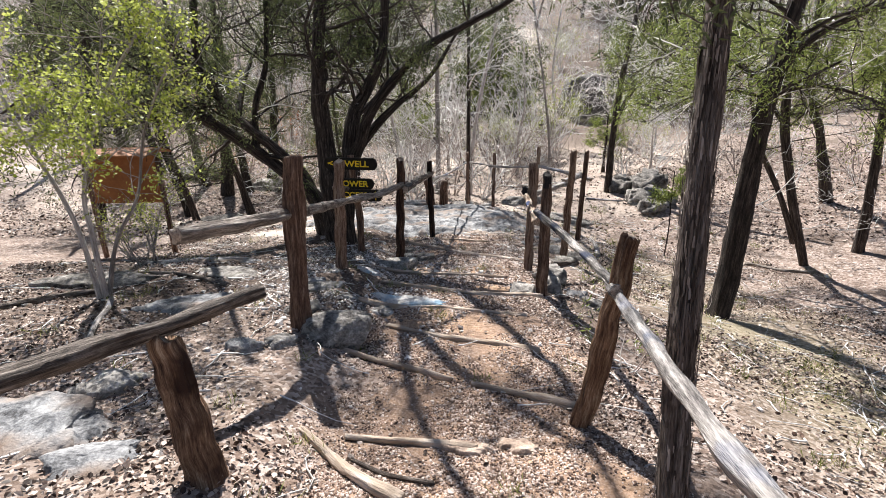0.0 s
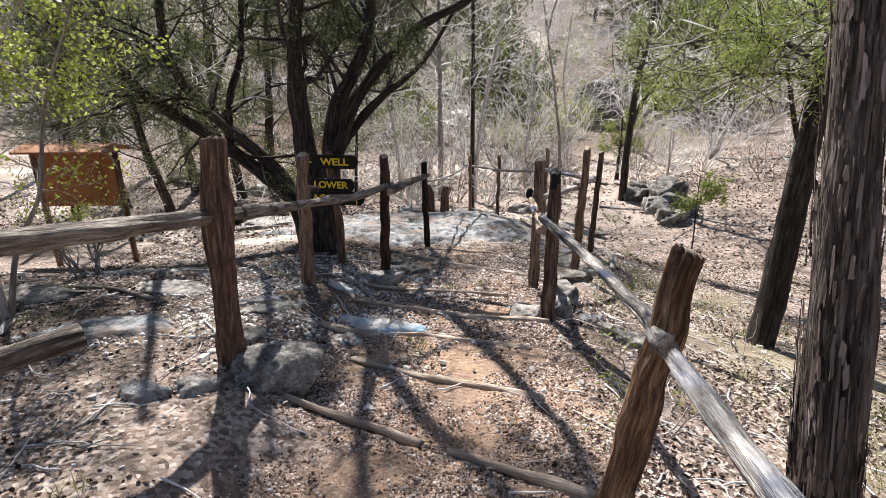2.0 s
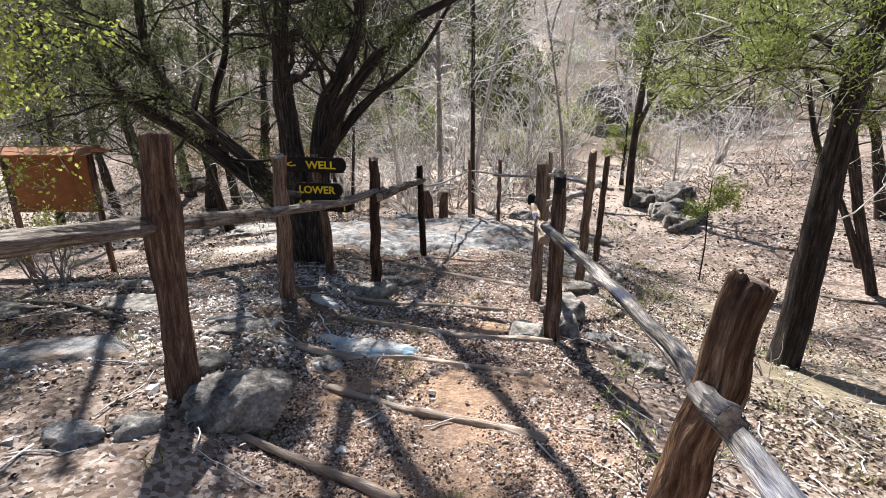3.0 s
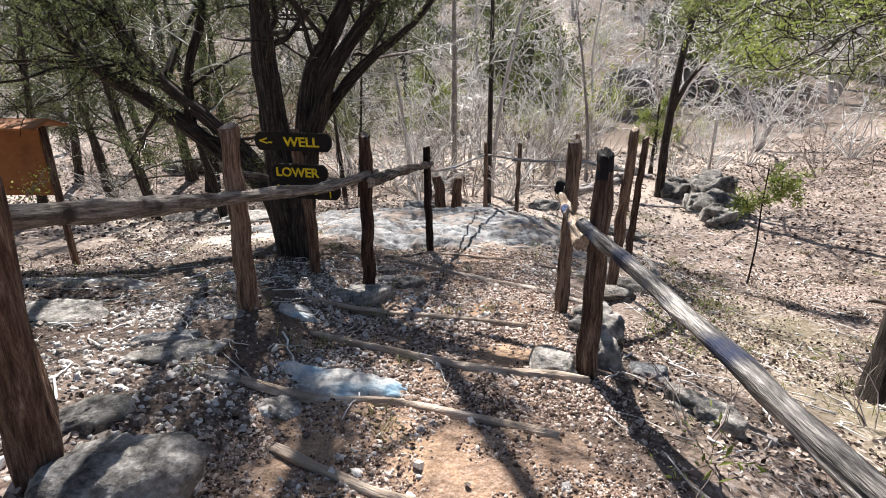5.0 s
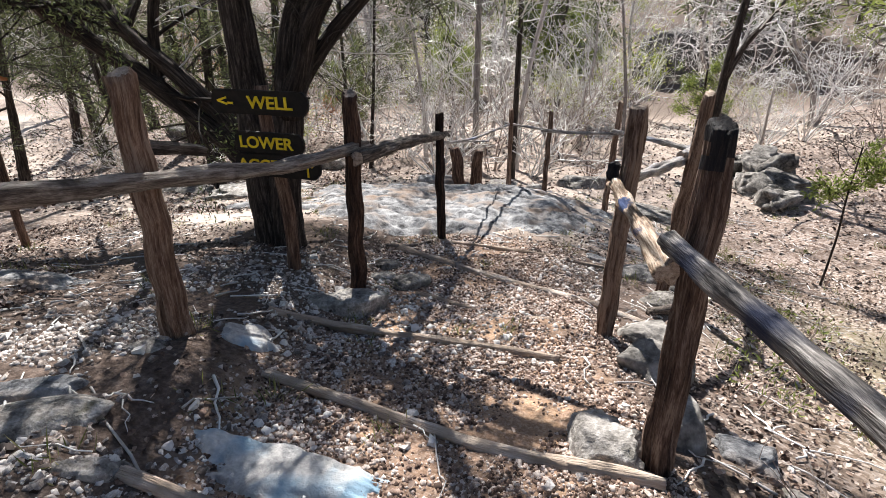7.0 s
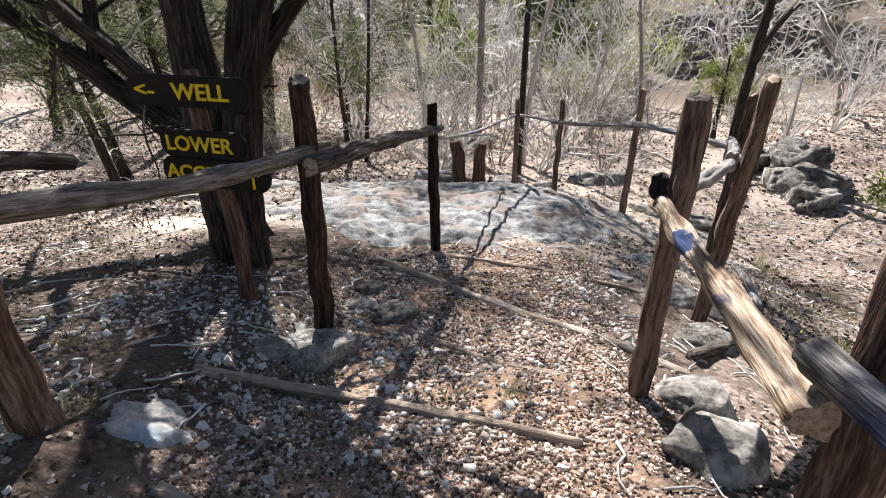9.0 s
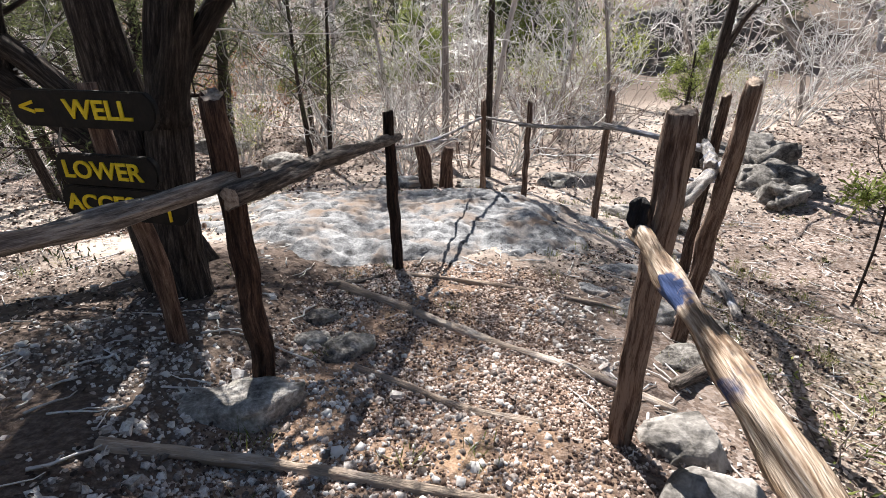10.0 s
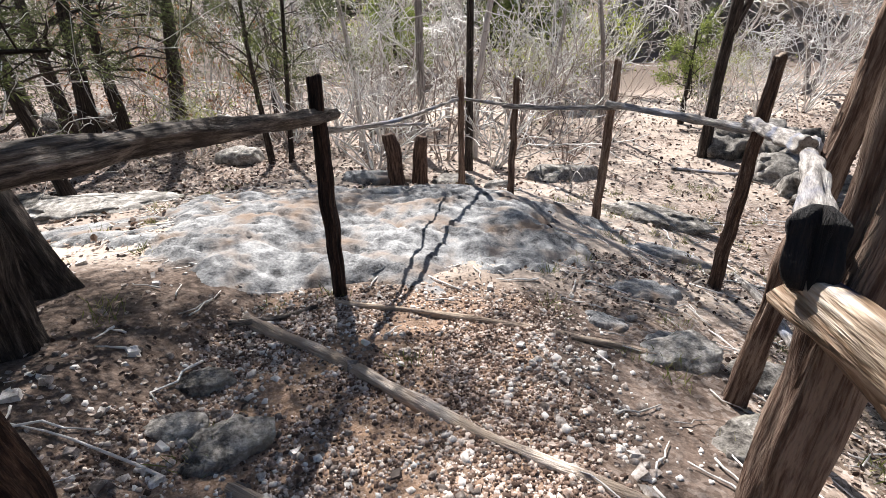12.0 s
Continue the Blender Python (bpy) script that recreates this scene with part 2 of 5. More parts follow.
class Pieces:
    """Gathers vertices, faces and grain coordinates for one mesh."""

    def __init__(self):
        self.v, self.f, self.g, self.n = [], [], [], 0

    def add(self, v, f, g=None):
        v = np.asarray(v, float)
        self.v.append(v)
        self.g.append(np.asarray(g, float) if g is not None else v)
        f = np.asarray(f)
        if len(f):
            self.f.extend((f + self.n).tolist())
        self.n += len(v)

    def poly(self, face, start):
        self.f.append([i + start for i in face])

    def mesh(self, name, mat, smooth=True):
        me = bpy.data.meshes.new(name)
        v = np.concatenate(self.v) if self.v else np.zeros((0, 3))
        me.from_pydata(v.tolist(), [], self.f)
        a = me.attributes.new("grain", "FLOAT_VECTOR", "POINT")
        a.data.foreach_set("vector", np.concatenate(self.g).astype(np.float32).ravel())
        me.polygons.foreach_set("use_smooth", np.full(len(me.polygons), smooth))
        me.materials.append(mat)
        me.update()
        return me


def part(name, pieces, mat, parent=None, label="", smooth=True):
    ob = new(name, pieces.mesh(name, mat, smooth) if isinstance(pieces, Pieces) else pieces)
    ob.parent = parent
    return tagged(ob, label)


def thing(name, at, label, category, group="", kind=""):
    ob = new(name)
    ob.location = at
    ob.empty_display_size = 0.1
    return tagged(ob, label, category, group, kind)


def smoothpath(pts, n):
    """n points along a smooth curve through pts (Catmull-Rom)."""
    p = np.asarray(pts, float)
    p = np.vstack([2 * p[0] - p[1], p, 2 * p[-1] - p[-2]])
    k = len(p) - 3
    out = []
    for u in np.linspace(0, k, n):
        i = min(int(u), k - 1)
        t = u - i
        a, b, c, d = p[i:i + 4]
        out.append(0.5 * (2 * b + (c - a) * t + (2 * a - 5 * b + 4 * c - d) * t * t + (3 * b - a - 3 * c + d) * t ** 3))
    return np.array(out)


def tube(acc, pts, radii, sides=6, caps=True, lump=0.0, fold=0.0, seed=0.0):
    """A round or lumpy limb along pts. lump: unevenness; fold: bark ridges along its length."""
    p = np.asarray(pts, float)
    n = len(p)
    r = np.broadcast_to(np.asarray(radii, float), (n,))
    d = np.gradient(p, axis=0)
    d /= np.linalg.norm(d, axis=1)[:, None] + 1e-9
    mean = d.mean(0)
    ref = np.array([1.0, 0, 0]) if abs(mean[0]) < 0.7 else np.array([0, 1.0, 0])
    u = np.cross(d, ref)
    u /= np.linalg.norm(u, axis=1)[:, None] + 1e-9
    w = np.cross(d, u)
    a = np.linspace(0, 2 * np.pi, sides, endpoint=False)
    rr = np.repeat(r[:, None], sides, 1)
    s = np.concatenate([[0], np.cumsum(np.linalg.norm(np.diff(p, axis=0), axis=1))])
    if lump or fold:
        for i in range(n):
            for j in range(sides):
                q = 1.0
                if lump:
                    q += lump * noise.noise((math.cos(a[j]) * 1.3 + seed, math.sin(a[j]) * 1.3, s[i] * 4 + seed))
                if fold:
                    q += fold * noise.noise((math.cos(a[j]) * 4.5, math.sin(a[j]) * 4.5 + seed, s[i] * 1.5))
                    if sides > 18:
                        q += 0.45 * fold * noise.noise((math.cos(a[j]) * 12, math.sin(a[j]) * 12 + seed, s[i] * 4))
                rr[i, j] *= q
    ring = p[:, None] + rr[..., None] * (np.cos(a)[None, :, None] * u[:, None] + np.sin(a)[None, :, None] * w[:, None])
    i, j = np.meshgrid(np.arange(n - 1), np.arange(sides), indexing="ij")
    k = (j + 1) % sides
    quads = np.stack([i * sides + j, i * sides + k, (i + 1) * sides + k, (i + 1) * sides + j], -1).reshape(-1, 4)
    g = np.stack([np.cos(a)[None] * rr + seed * 3, np.sin(a)[None] * rr, np.repeat(s[:, None] * 0.09, sides, 1)], -1)
    start = acc.n
    acc.add(ring.reshape(-1, 3), quads, g.reshape(-1, 3))
    if caps:
        acc.poly(list(range(sides))[::-1], start)
        acc.poly([(n - 1) * sides + j for j in range(sides)], start)


def flakes(acc, p, d, length, width, rng, bend=0.0):
    """Small pointed blades at p along d: leaves, sprays, grass."""
    p, d = np.asarray(p, float), np.asarray(d, float)
    d = d / (np.linalg.norm(d, axis=1)[:, None] + 1e-9)
    s = np.cross(d, rng.normal(size=p.shape))
    s /= np.linalg.norm(s, axis=1)[:, None] + 1e-9
    up = np.cross(s, d)
    ln, wd = np.asarray(length)[:, None], np.asarray(width)[:, None]
    mid = p + d * ln * 0.5 + up * bend * ln
    v = np.stack([p, mid + s * wd, p + d * ln, mid - s * wd], 1).reshape(-1, 3)
    base = np.arange(len(p))[:, None] * 4
    acc.add(v, np.concatenate([base + [0, 1, 2], base + [0, 2, 3]]) if bend else base + [0, 1, 2, 3])


def unit(v):
    return v / (np.linalg.norm(v) + 1e-9)


def grow(acc, tips, p, d, length, r, depth, rng, spread=0.7, kids=5, wander=0.25, lift=0.1, least=0.004, sides=5):
    """A branch with its twigs; gathers twig points in tips."""
    n = max(3, int(4 + depth))
    pts, q, way = [p], np.array(p, float), unit(np.array(d, float))
    for i in range(n):
        way = unit(way + rng.normal(size=3) * wander / math.sqrt(n) * 1.6 + np.array([0, 0, lift / n]))
        q = q + way * length / n
        pts.append(q)
    pts = np.array(pts)
    radii = np.linspace(r, max(r * 0.35, least), n + 1)
    tube(acc, pts, radii, sides=max(3, sides), caps=False)
    if depth <= 0:
        for i in range(1, n + 1):
            tips.append((pts[i], unit(pts[i] - pts[i - 1])))
        return
    for k in range(kids):
        u = 0.25 + 0.75 * (k + rng.random()) / kids
        i = min(int(u * n), n - 1)
        base = pts[i] + (pts[i + 1] - pts[i]) * (u * n - i)
        along = unit(pts[i + 1] - pts[i])
        side = unit(np.cross(along, rng.normal(size=3)))
        way = unit(along * (1 - spread) + side * spread + np.array([0, 0, 0.08]))
        grow(acc, tips, base, way, length * (0.35 + 0.3 * rng.random()) * (1.15 - 0.35 * u), max(radii[i] * 0.5, least), depth - 1, rng, spread, kids, wander, lift, least, sides - 1)


def sprays(tips, rng, per, length, width, drop=0.0, scatter=0.06, bend=0.0, gap=0.0):
    """Leaves round the twig points."""
    acc = Pieces()
    if not tips:
        return acc
    open_sky = rng.random(3) * 20
    tips = [t for t in tips if noise.noise(Vector(t[0]) * 1.5 + Vector(open_sky)) > gap] or tips
    p = np.repeat(np.array([t[0] for t in tips]), per, 0)
    d = np.repeat(np.array([t[1] for t in tips]), per, 0)
    p = p + rng.normal(size=p.shape) * scatter
    d = d * 0.8 + rng.normal(size=p.shape) * 0.7 + np.array([0, 0, -drop])
    flakes(acc, p, d, length * (0.6 + 0.8 * rng.random(len(p))), width * (0.6 + 0.8 * rng.random(len(p))), rng, bend)
    return acc


# ---- the lie of the land ----
PY = [-400, -40, -3, 0, 2, 2.6, 3.2, 4.3, 5.5, 6.9, 8.2, 9.2, 11.7, 13, 15, 20, 26, 32, 40, 60, 90, 400]
PZ = [20, 4, 0.35, -0.08, -0.5, -0.66, -0.74, -0.84, -0.97, -1.27, -1.46, -1.53, -1.66, -1.95, -2.25, -2.35, -2.3, -1.5, 0.7, 6.5, 15, 45]
# each step: y at x = 0.2, and how much y changes per metre of x
STEPS = [(2.63, 0.0), (3.22, -0.45), (3.95, -0.5), (4.75, -0.22), (5.45, -0.21), (6.12, -0.27), (7.08, -0.28), (8.08, -0.31), (8.85, -0.25)]


def ease(a, b, x):
    t = np.clip((x - a) / (b - a), 0, 1)
    return t * t * (3 - 2 * t)


def lie(x, y):
    """Height of the ground without small unevenness."""
    x, y = np.asarray(x, float), np.asarray(y, float)
    z = np.interp(y, PY, PZ)
    near = ease(-0.75, -0.45, x) * (1 - ease(1.05, 1.3, x))
    saw = np.zeros_like(z)
    for i in range(len(STEPS) - 1):
        (a, ka), (b, kb) = STEPS[i], STEPS[i + 1]
        ya, yb = a + ka * (x - 0.2), b + kb * (x - 0.2)
        drop = np.interp(ya, PY, PZ) - np.interp(yb, PY, PZ)
        f = (y - ya) / (yb - ya)
        saw += np.where((f >= 0) & (f < 1), 0.55 * drop * (f - 0.5), 0)
    z = z + near * saw
    z = z + (1 - ease(11, 15, y)) * np.interp(x, [1.15, 1.7, 4, 5.2, 7, 10, 25, 60, 400], [0, -0.1, -0.6, -0.66, -0.55, -0.05, 2.5, 9, 40])
    z = z + ease(11, 15, y) * np.interp(x, [5, 10, 25, 60, 400], [0, 0.35, 2.5, 8, 40])
    z = z + 0.19 * ease(-0.55, -1.2, x) * (1 - ease(8, 12, y))
    z = z - ease(6, 9, y) * (1 - ease(14, 20, y)) * 0.11 * np.clip(-2 - x, 0, 3)
    z = z + 0.03 * np.clip(-6 - x, 0, 60) * ease(2, 30, y)
    return z


def bumps(x, y):
    z = np.zeros(len(x))
    for i in range(len(x)):
        z[i] = 0.045 * noise.noise((x[i] * 1.1, y[i] * 1.1, 0.3)) + 0.02 * noise.noise((x[i] * 4, y[i] * 4, 1.7)) + 0.008 * noise.noise((x[i] * 13, y[i] * 13, 5.1))
    return z


def axis(stops):
    out = []
    for (a, step), (b, _) in zip(stops[:-1], stops[1:]):
        out.extend(np.arange(a, b - 1e-6, step))
    return np.array(out + [stops[-1][0]])


GX = axis([(-400, 60), (-100, 15), (-40, 3), (-16, 0.8), (-6, 0.2), (-2.4, 0.06), (2.4, 0.2), (7, 0.7), (16, 3), (40, 15), (100, 60), (400, 1)])
GY = axis([(-400, 60), (-100, 15), (-40, 3), (-10, 0.8), (-1, 0.15), (1.0, 0.045), (9.4, 0.08), (13, 0.25), (20, 0.6), (34, 2), (70, 10), (130, 45), (400, 1)])
XX, YY = np.meshgrid(GX, GY, indexing="ij")
fx, fy = XX.ravel(), YY.ravel()
HEIGHT = (lie(fx, fy) + bumps(fx, fy)).reshape(XX.shape)


def ground_z(x, y):
    """Height of the built ground sheet."""
    x, y = np.atleast_1d(np.asarray(x, float)), np.atleast_1d(np.asarray(y, float))
    i = np.clip(np.searchsorted(GX, x) - 1, 0, len(GX) - 2)
    j = np.clip(np.searchsorted(GY, y) - 1, 0, len(GY) - 2)
    u, v = (x - GX[i]) / (GX[i + 1] - GX[i]), (y - GY[j]) / (GY[j + 1] - GY[j])
    return HEIGHT[i, j] * (1 - u) * (1 - v) + HEIGHT[i + 1, j] * u * (1 - v) + HEIGHT[i, j + 1] * (1 - u) * v + HEIGHT[i + 1, j + 1] * u * v


def gz(x, y):
    return float(ground_z(x, y)[0])


def build_ground():
    acc = Pieces()
    nx, ny = XX.shape
    i, j = np.meshgrid(np.arange(nx - 1), np.arange(ny - 1), indexing="ij")
    q = np.stack([i * ny + j, (i + 1) * ny + j, (i + 1) * ny + j + 1, i * ny + j + 1], -1).reshape(-1, 4)
    acc.add(np.stack([fx, fy, HEIGHT.ravel()], -1), q)
    me = acc.mesh("ground", M_GROUND)
    wob = np.array([0.35 * noise.noise((a * 0.9, b * 0.9, 9.0)) for a, b in zip(fx, fy)])
    path = ease(-0.95, -0.35, fx + wob) * (1 - ease(0.85, 1.3, fx + wob)) * (1 - ease(9.0, 9.8, fy))
    # dusty side trail bending away to the far left, and the sandy creek bed ahead
    trail = np.exp(-((fy - (9.6 + 0.25 * (-2 - fx) + 0.035 * (fx + 2) ** 2)) / 1.0) ** 2) * ease(-2.0, -3.4, fx) * ease(-30, -20, fx)
    creek = np.exp(-((fy - 22.4 - 0.6 * np.sin(fx * 0.5)) / 2.4) ** 2) * ease(-8, -2, fx) * (1 - ease(10, 13, fx))
    bank = 0.4 * np.exp(-((fx - 3.7 - wob * 2) / 1.0) ** 2) * ease(1, 3, fy) * (1 - ease(7.5, 10, fy)) 
    clearing = np.exp(-((fx - 0.15 * fy) / 1.0) ** 2) * ease(30, 36, fy) * (1 - ease(52, 60, fy))
    far_floor = 0.55 * ease(12.5, 14, fy) * (1 - ease(19, 22, fy)) * ease(-3, -1, fx) * (1 - ease(6, 8, fx)) * np.clip(0.7 + 2 * wob, 0, 1)
    dust = np.clip(far_floor + trail + creek + clearing + 0.12 * ease(17, 24, fy) + ease(9.2, 9.9, fy) * (1 - ease(12.5, 14, fy)) * ease(-4, -2, fx) * (1 - ease(2.5, 4, fx)) * 0.7, 0, 1)
    col = np.stack([path, np.clip(bank + wob * 0.2, 0, 1) * (1 - path), dust, np.ones_like(path)], -1)
    a = me.color_attributes.new("zone", "FLOAT_COLOR", "POINT")
    a.data.foreach_set("color", col.astype(np.float32).ravel())
    soil_shade = ease(-5.0, -3.2, fx + wob) * (1 - ease(1.3, 2.2, fx)) * ease(3.4, 4.8, fy + wob) * (1 - ease(9, 10, fy)) * (1 - path)
    a = me.attributes.new("soil_shade", "FLOAT", "POINT")
    # Past the creek the darkening is woodland shade put into the colour.
    a.data.foreach_set("value", np.clip(0.85 * soil_shade + 0.95 * ease(23.5, 27, fy), 0, 1).astype(np.float32))
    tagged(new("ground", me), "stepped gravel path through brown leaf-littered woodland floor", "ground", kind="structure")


build_ground()


# ---- loose cover of the ground ----
def scatter(n, x0, x1, y0, y1, keep):
    x, y = RNG.uniform(x0, x1, n), RNG.uniform(y0, y1, n)
    k = RNG.random(n) < keep(x, y)
    return x[k], y[k]


def stones(x, y, size, flat=0.6):
    """Small worn stones bedded in the ground."""
    n = len(x)
    base = np.array([[-1, -1, -1], [1, -1, -1], [1, 1, -1], [-1, 1, -1], [-0.72, -0.72, 1], [0.72, -0.72, 1], [0.72, 0.72, 1], [-0.72, 0.72, 1]], float) * 0.72
    f = np.array([[4, 5, 6, 7], [0, 1, 5, 4], [1, 2, 6, 5], [2, 3, 7, 6], [3, 0, 4, 7]])
    v = base[None] * (0.75 + 0.5 * RNG.random((n, 8, 1))) * (0.75 + 0.5 * RNG.random((n, 1, 3))) + RNG.normal(size=(n, 8, 3)) * 0.13
    a = RNG.uniform(0, 6.28, n)
    tip, c, s = RNG.normal(size=n)[:, None] * 0.35, np.cos(a)[:, None], np.sin(a)[:, None]
    w = v[..., 2] * flat + v[..., 0] * tip
    v = np.stack([v[..., 0] * c - v[..., 1] * s, v[..., 0] * s + v[..., 1] * c, w], -1) * size[:, None, None]
    v += np.stack([x, y, ground_z(x, y) + size * flat * 0.3], -1)[:, None]
    acc = Pieces()
    acc.add(v.reshape(-1, 3), (np.arange(n)[:, None, None] * 8 + f[None]).reshape(-1, 4))
    return acc


def path_share(x, y):
    return ease(-0.9, -0.5, x) * (1 - ease(0.9, 1.3, x)) * (1 - ease(8.9, 9.5, y))


def clumps(x, y, scale, seed):
    return np.array([noise.noise((a * scale, b * scale, seed)) + 0.5 * noise.noise((a * scale * 3.1, b * scale * 3.1, seed)) for a, b in zip(x, y)])


def path_gravel_keep(x, y):
    on = ease(-1.0, -0.5, x) * (1 - ease(1.15, 1.5, x)) * (1 - ease(9.0, 9.5, y))
    return np.clip(on * (0.55 + 1.2 * clumps(x, y, 1.7, 4.0)), 0, 1)


def pale_gravel_keep(x, y):
    side = ease(-2.9, -1.5, x) * (1 - ease(-0.5, 0.3, x)) * ease(3.6, 4.8, y) * (1 - ease(7.0, 8.2, y))
    low = 0.42 * ease(-1.0, -0.3, x) * (1 - ease(1.4, 2.0, x)) * ease(5.6, 7.0, y) * (1 - ease(9.0, 9.6, y))
    return np.clip((side + low) * (0.36 + 1.25 * clumps(x, y, 1.3, 7.0)), 0, 1)


gx, gy = scatter(200000, -1.0, 1.5, 0.8, 9.5, path_gravel_keep)
nx, ny = scatter(45000, -1.0, 1.5, 0.8, 4.6, path_gravel_keep)
gx, gy = np.append(gx, nx), np.append(gy, ny)
tagged(part("gravel", stones(gx, gy, np.clip(RNG.lognormal(-4.9, 0.4, len(gx)), 0.004, 0.02) * (0.7 + 0.3 * ease(3.6, 5.6, gy))), M_PATHGRAVEL, None), "fine reddish gravel trodden into the stepped path", "gravel", kind="stuff")
gx, gy = scatter(72000, -2.9, 2.0, 3.6, 9.6, pale_gravel_keep)
tagged(part("gravel", stones(gx, gy, np.clip(RNG.lognormal(-4.5, 0.42, len(gx)), 0.005, 0.034)), M_GRAVEL, None), "loose pale limestone pebbles beside the steps", "gravel", kind="stuff")

gx, gy = scatter(5200, -6, 8, 0.8, 15, lambda x, y: 0.25 + 0.75 * ease(-3.2, -1.4, x) * (1 - ease(-0.8, -0.4, x)))
tagged(part("loose_stones", stones(gx, gy, np.clip(RNG.lognormal(-3.8, 0.45, len(gx)), 0.01, 0.05) * (0.6 + 0.4 * ease(3.0, 4.5, gy)), 0.55), M_GRAVEL, None, smooth=False), "scattered fist-sized pale limestone pieces", "stones", kind="stuff")


def litter(n, x0, x1, y0, y1, keep, size):
    x, y = scatter(n, x0, x1, y0, y1, keep)
    acc = Pieces()
    p = np.stack([x, y, ground_z(x, y) + 0.006 + 0.012 * RNG.random(len(x))], -1)
    d = RNG.normal(size=p.shape) * np.array([1, 1, 0.32])
    d /= np.linalg.norm(d, axis=1)[:, None]
    s = np.cross(d, RNG.normal(size=p.shape) * 0.55 + np.array([0, 0, 1.0]))
    s /= np.linalg.norm(s, axis=1)[:, None]
    up = np.cross(s, d)
    ln = (size * (0.5 + 0.9 * RNG.random(len(x))))[:, None]
    wd = ln * (0.27 + 0.16 * RNG.random((len(x), 1)))
    v = np.stack([p, p + d * ln * 0.35 + s * wd + up * ln * 0.12, p + d * ln * 0.8 + s * wd * 0.7 + up * ln * 0.1, p + d * ln, p + d * ln * 0.75 - s * wd * 0.8 + up * ln * 0.12, p + d * ln * 0.35 - s * wd + up * ln * 0.1], 1)
    b = np.arange(len(x))[:, None] * 6
    acc.add(v.reshape(-1, 3), np.concatenate([b + [0, 1, 2, 3], b + [0, 3, 4, 5]]))
    return acc


def litter_keep(x, y):
    clump = np.array([noise.noise((a * 0.8, b * 0.8, 2.0)) for a, b in zip(x, y)])
    bare = ease(-3.6, -2.0, x) * (1 - ease(1.25, 1.8, x)) * ease(3.6, 5.0, y)
    return np.clip((1 - 0.93 * path_share(x, y)) * (1 - 0.82 * bare) * (0.5 + 1.2 * clump), 0.015, 1)


leafy = litter(165000, -5.5, 6.5, 0.6, 10.5, litter_keep, 0.03)
tagged(part("leaf_litter", leafy, M_LITTER, smooth=False), "dry curled brown oak leaves covering the ground", "leaves", kind="stuff")
leafy = litter(70000, -14, 15, 10, 24, lambda x, y: np.where((np.abs(x) < 2.4) & (y < 12.6), 0.06, np.where((x > -2) & (x < 7), 0.4, 0.8)), 0.065)
tagged(part("leaf_litter", leafy, M_LITTER, smooth=False), "dry brown leaves under the trees beyond the fence", "leaves", kind="stuff")


def fallen_twigs(n, x0, x1, y0, y1, size):
    acc = Pieces()
    x, y = scatter(n, x0, x1, y0, y1, lambda a, b: 1 - 0.9 * path_share(a, b))
    for a, b in zip(x, y):
        th, ln = RNG.uniform(0, 6.28), size * RNG.lognormal(0, 0.5)
        s = np.linspace(-0.5, 0.5, 5) * ln
        px, py = a + s * math.cos(th) + RNG.normal(size=5) * ln * 0.04, b + s * math.sin(th) + RNG.normal(size=5) * ln * 0.04
        tube(acc, np.stack([px, py, ground_z(px, py) + 0.012 + 0.01 * RNG.random(5)], -1), np.linspace(0.006, 0.0025, 5) * (0.6 + RNG.random()), 4)
    return acc


tagged(part("fallen_twigs", fallen_twigs(1500, -5, 6, 0.8, 13, 0.24), M_TWIG), "grey dead twigs lying on the ground", "twigs", kind="stuff")


def tufts(n, x0, x1, y0, y1, keep, blades, size):
    x, y = scatter(n, x0, x1, y0, y1, keep)
    px, py = np.repeat(x, blades), np.repeat(y, blades)
    px, py = px + RNG.normal(size=len(px)) * 0.05, py + RNG.normal(size=len(px)) * 0.05
    d = RNG.normal(size=(len(px), 3)) * 0.55 + np.array([0, 0, 1.0])
    acc = Pieces()
    flakes(acc, np.stack([px, py, ground_z(px, py) - 0.01], -1), d, size * (0.5 + RNG.random(len(px))), np.full(len(px), 0.0028), RNG)
    return acc


grassy = tufts(2600, -5, 7, 1.5, 14, lambda x, y: 0.06 + 0.85 * np.exp(-((x - 3.6) / 1.1) ** 2) * np.clip(0.3 + 1.6 * clumps(x, y, 1.1, 3.0), 0, 1), 24, 0.1)
tagged(part("grass", grassy, M_GRASS), "thin yellow-green grass tufts between dry leaves", "grass", kind="stuff")


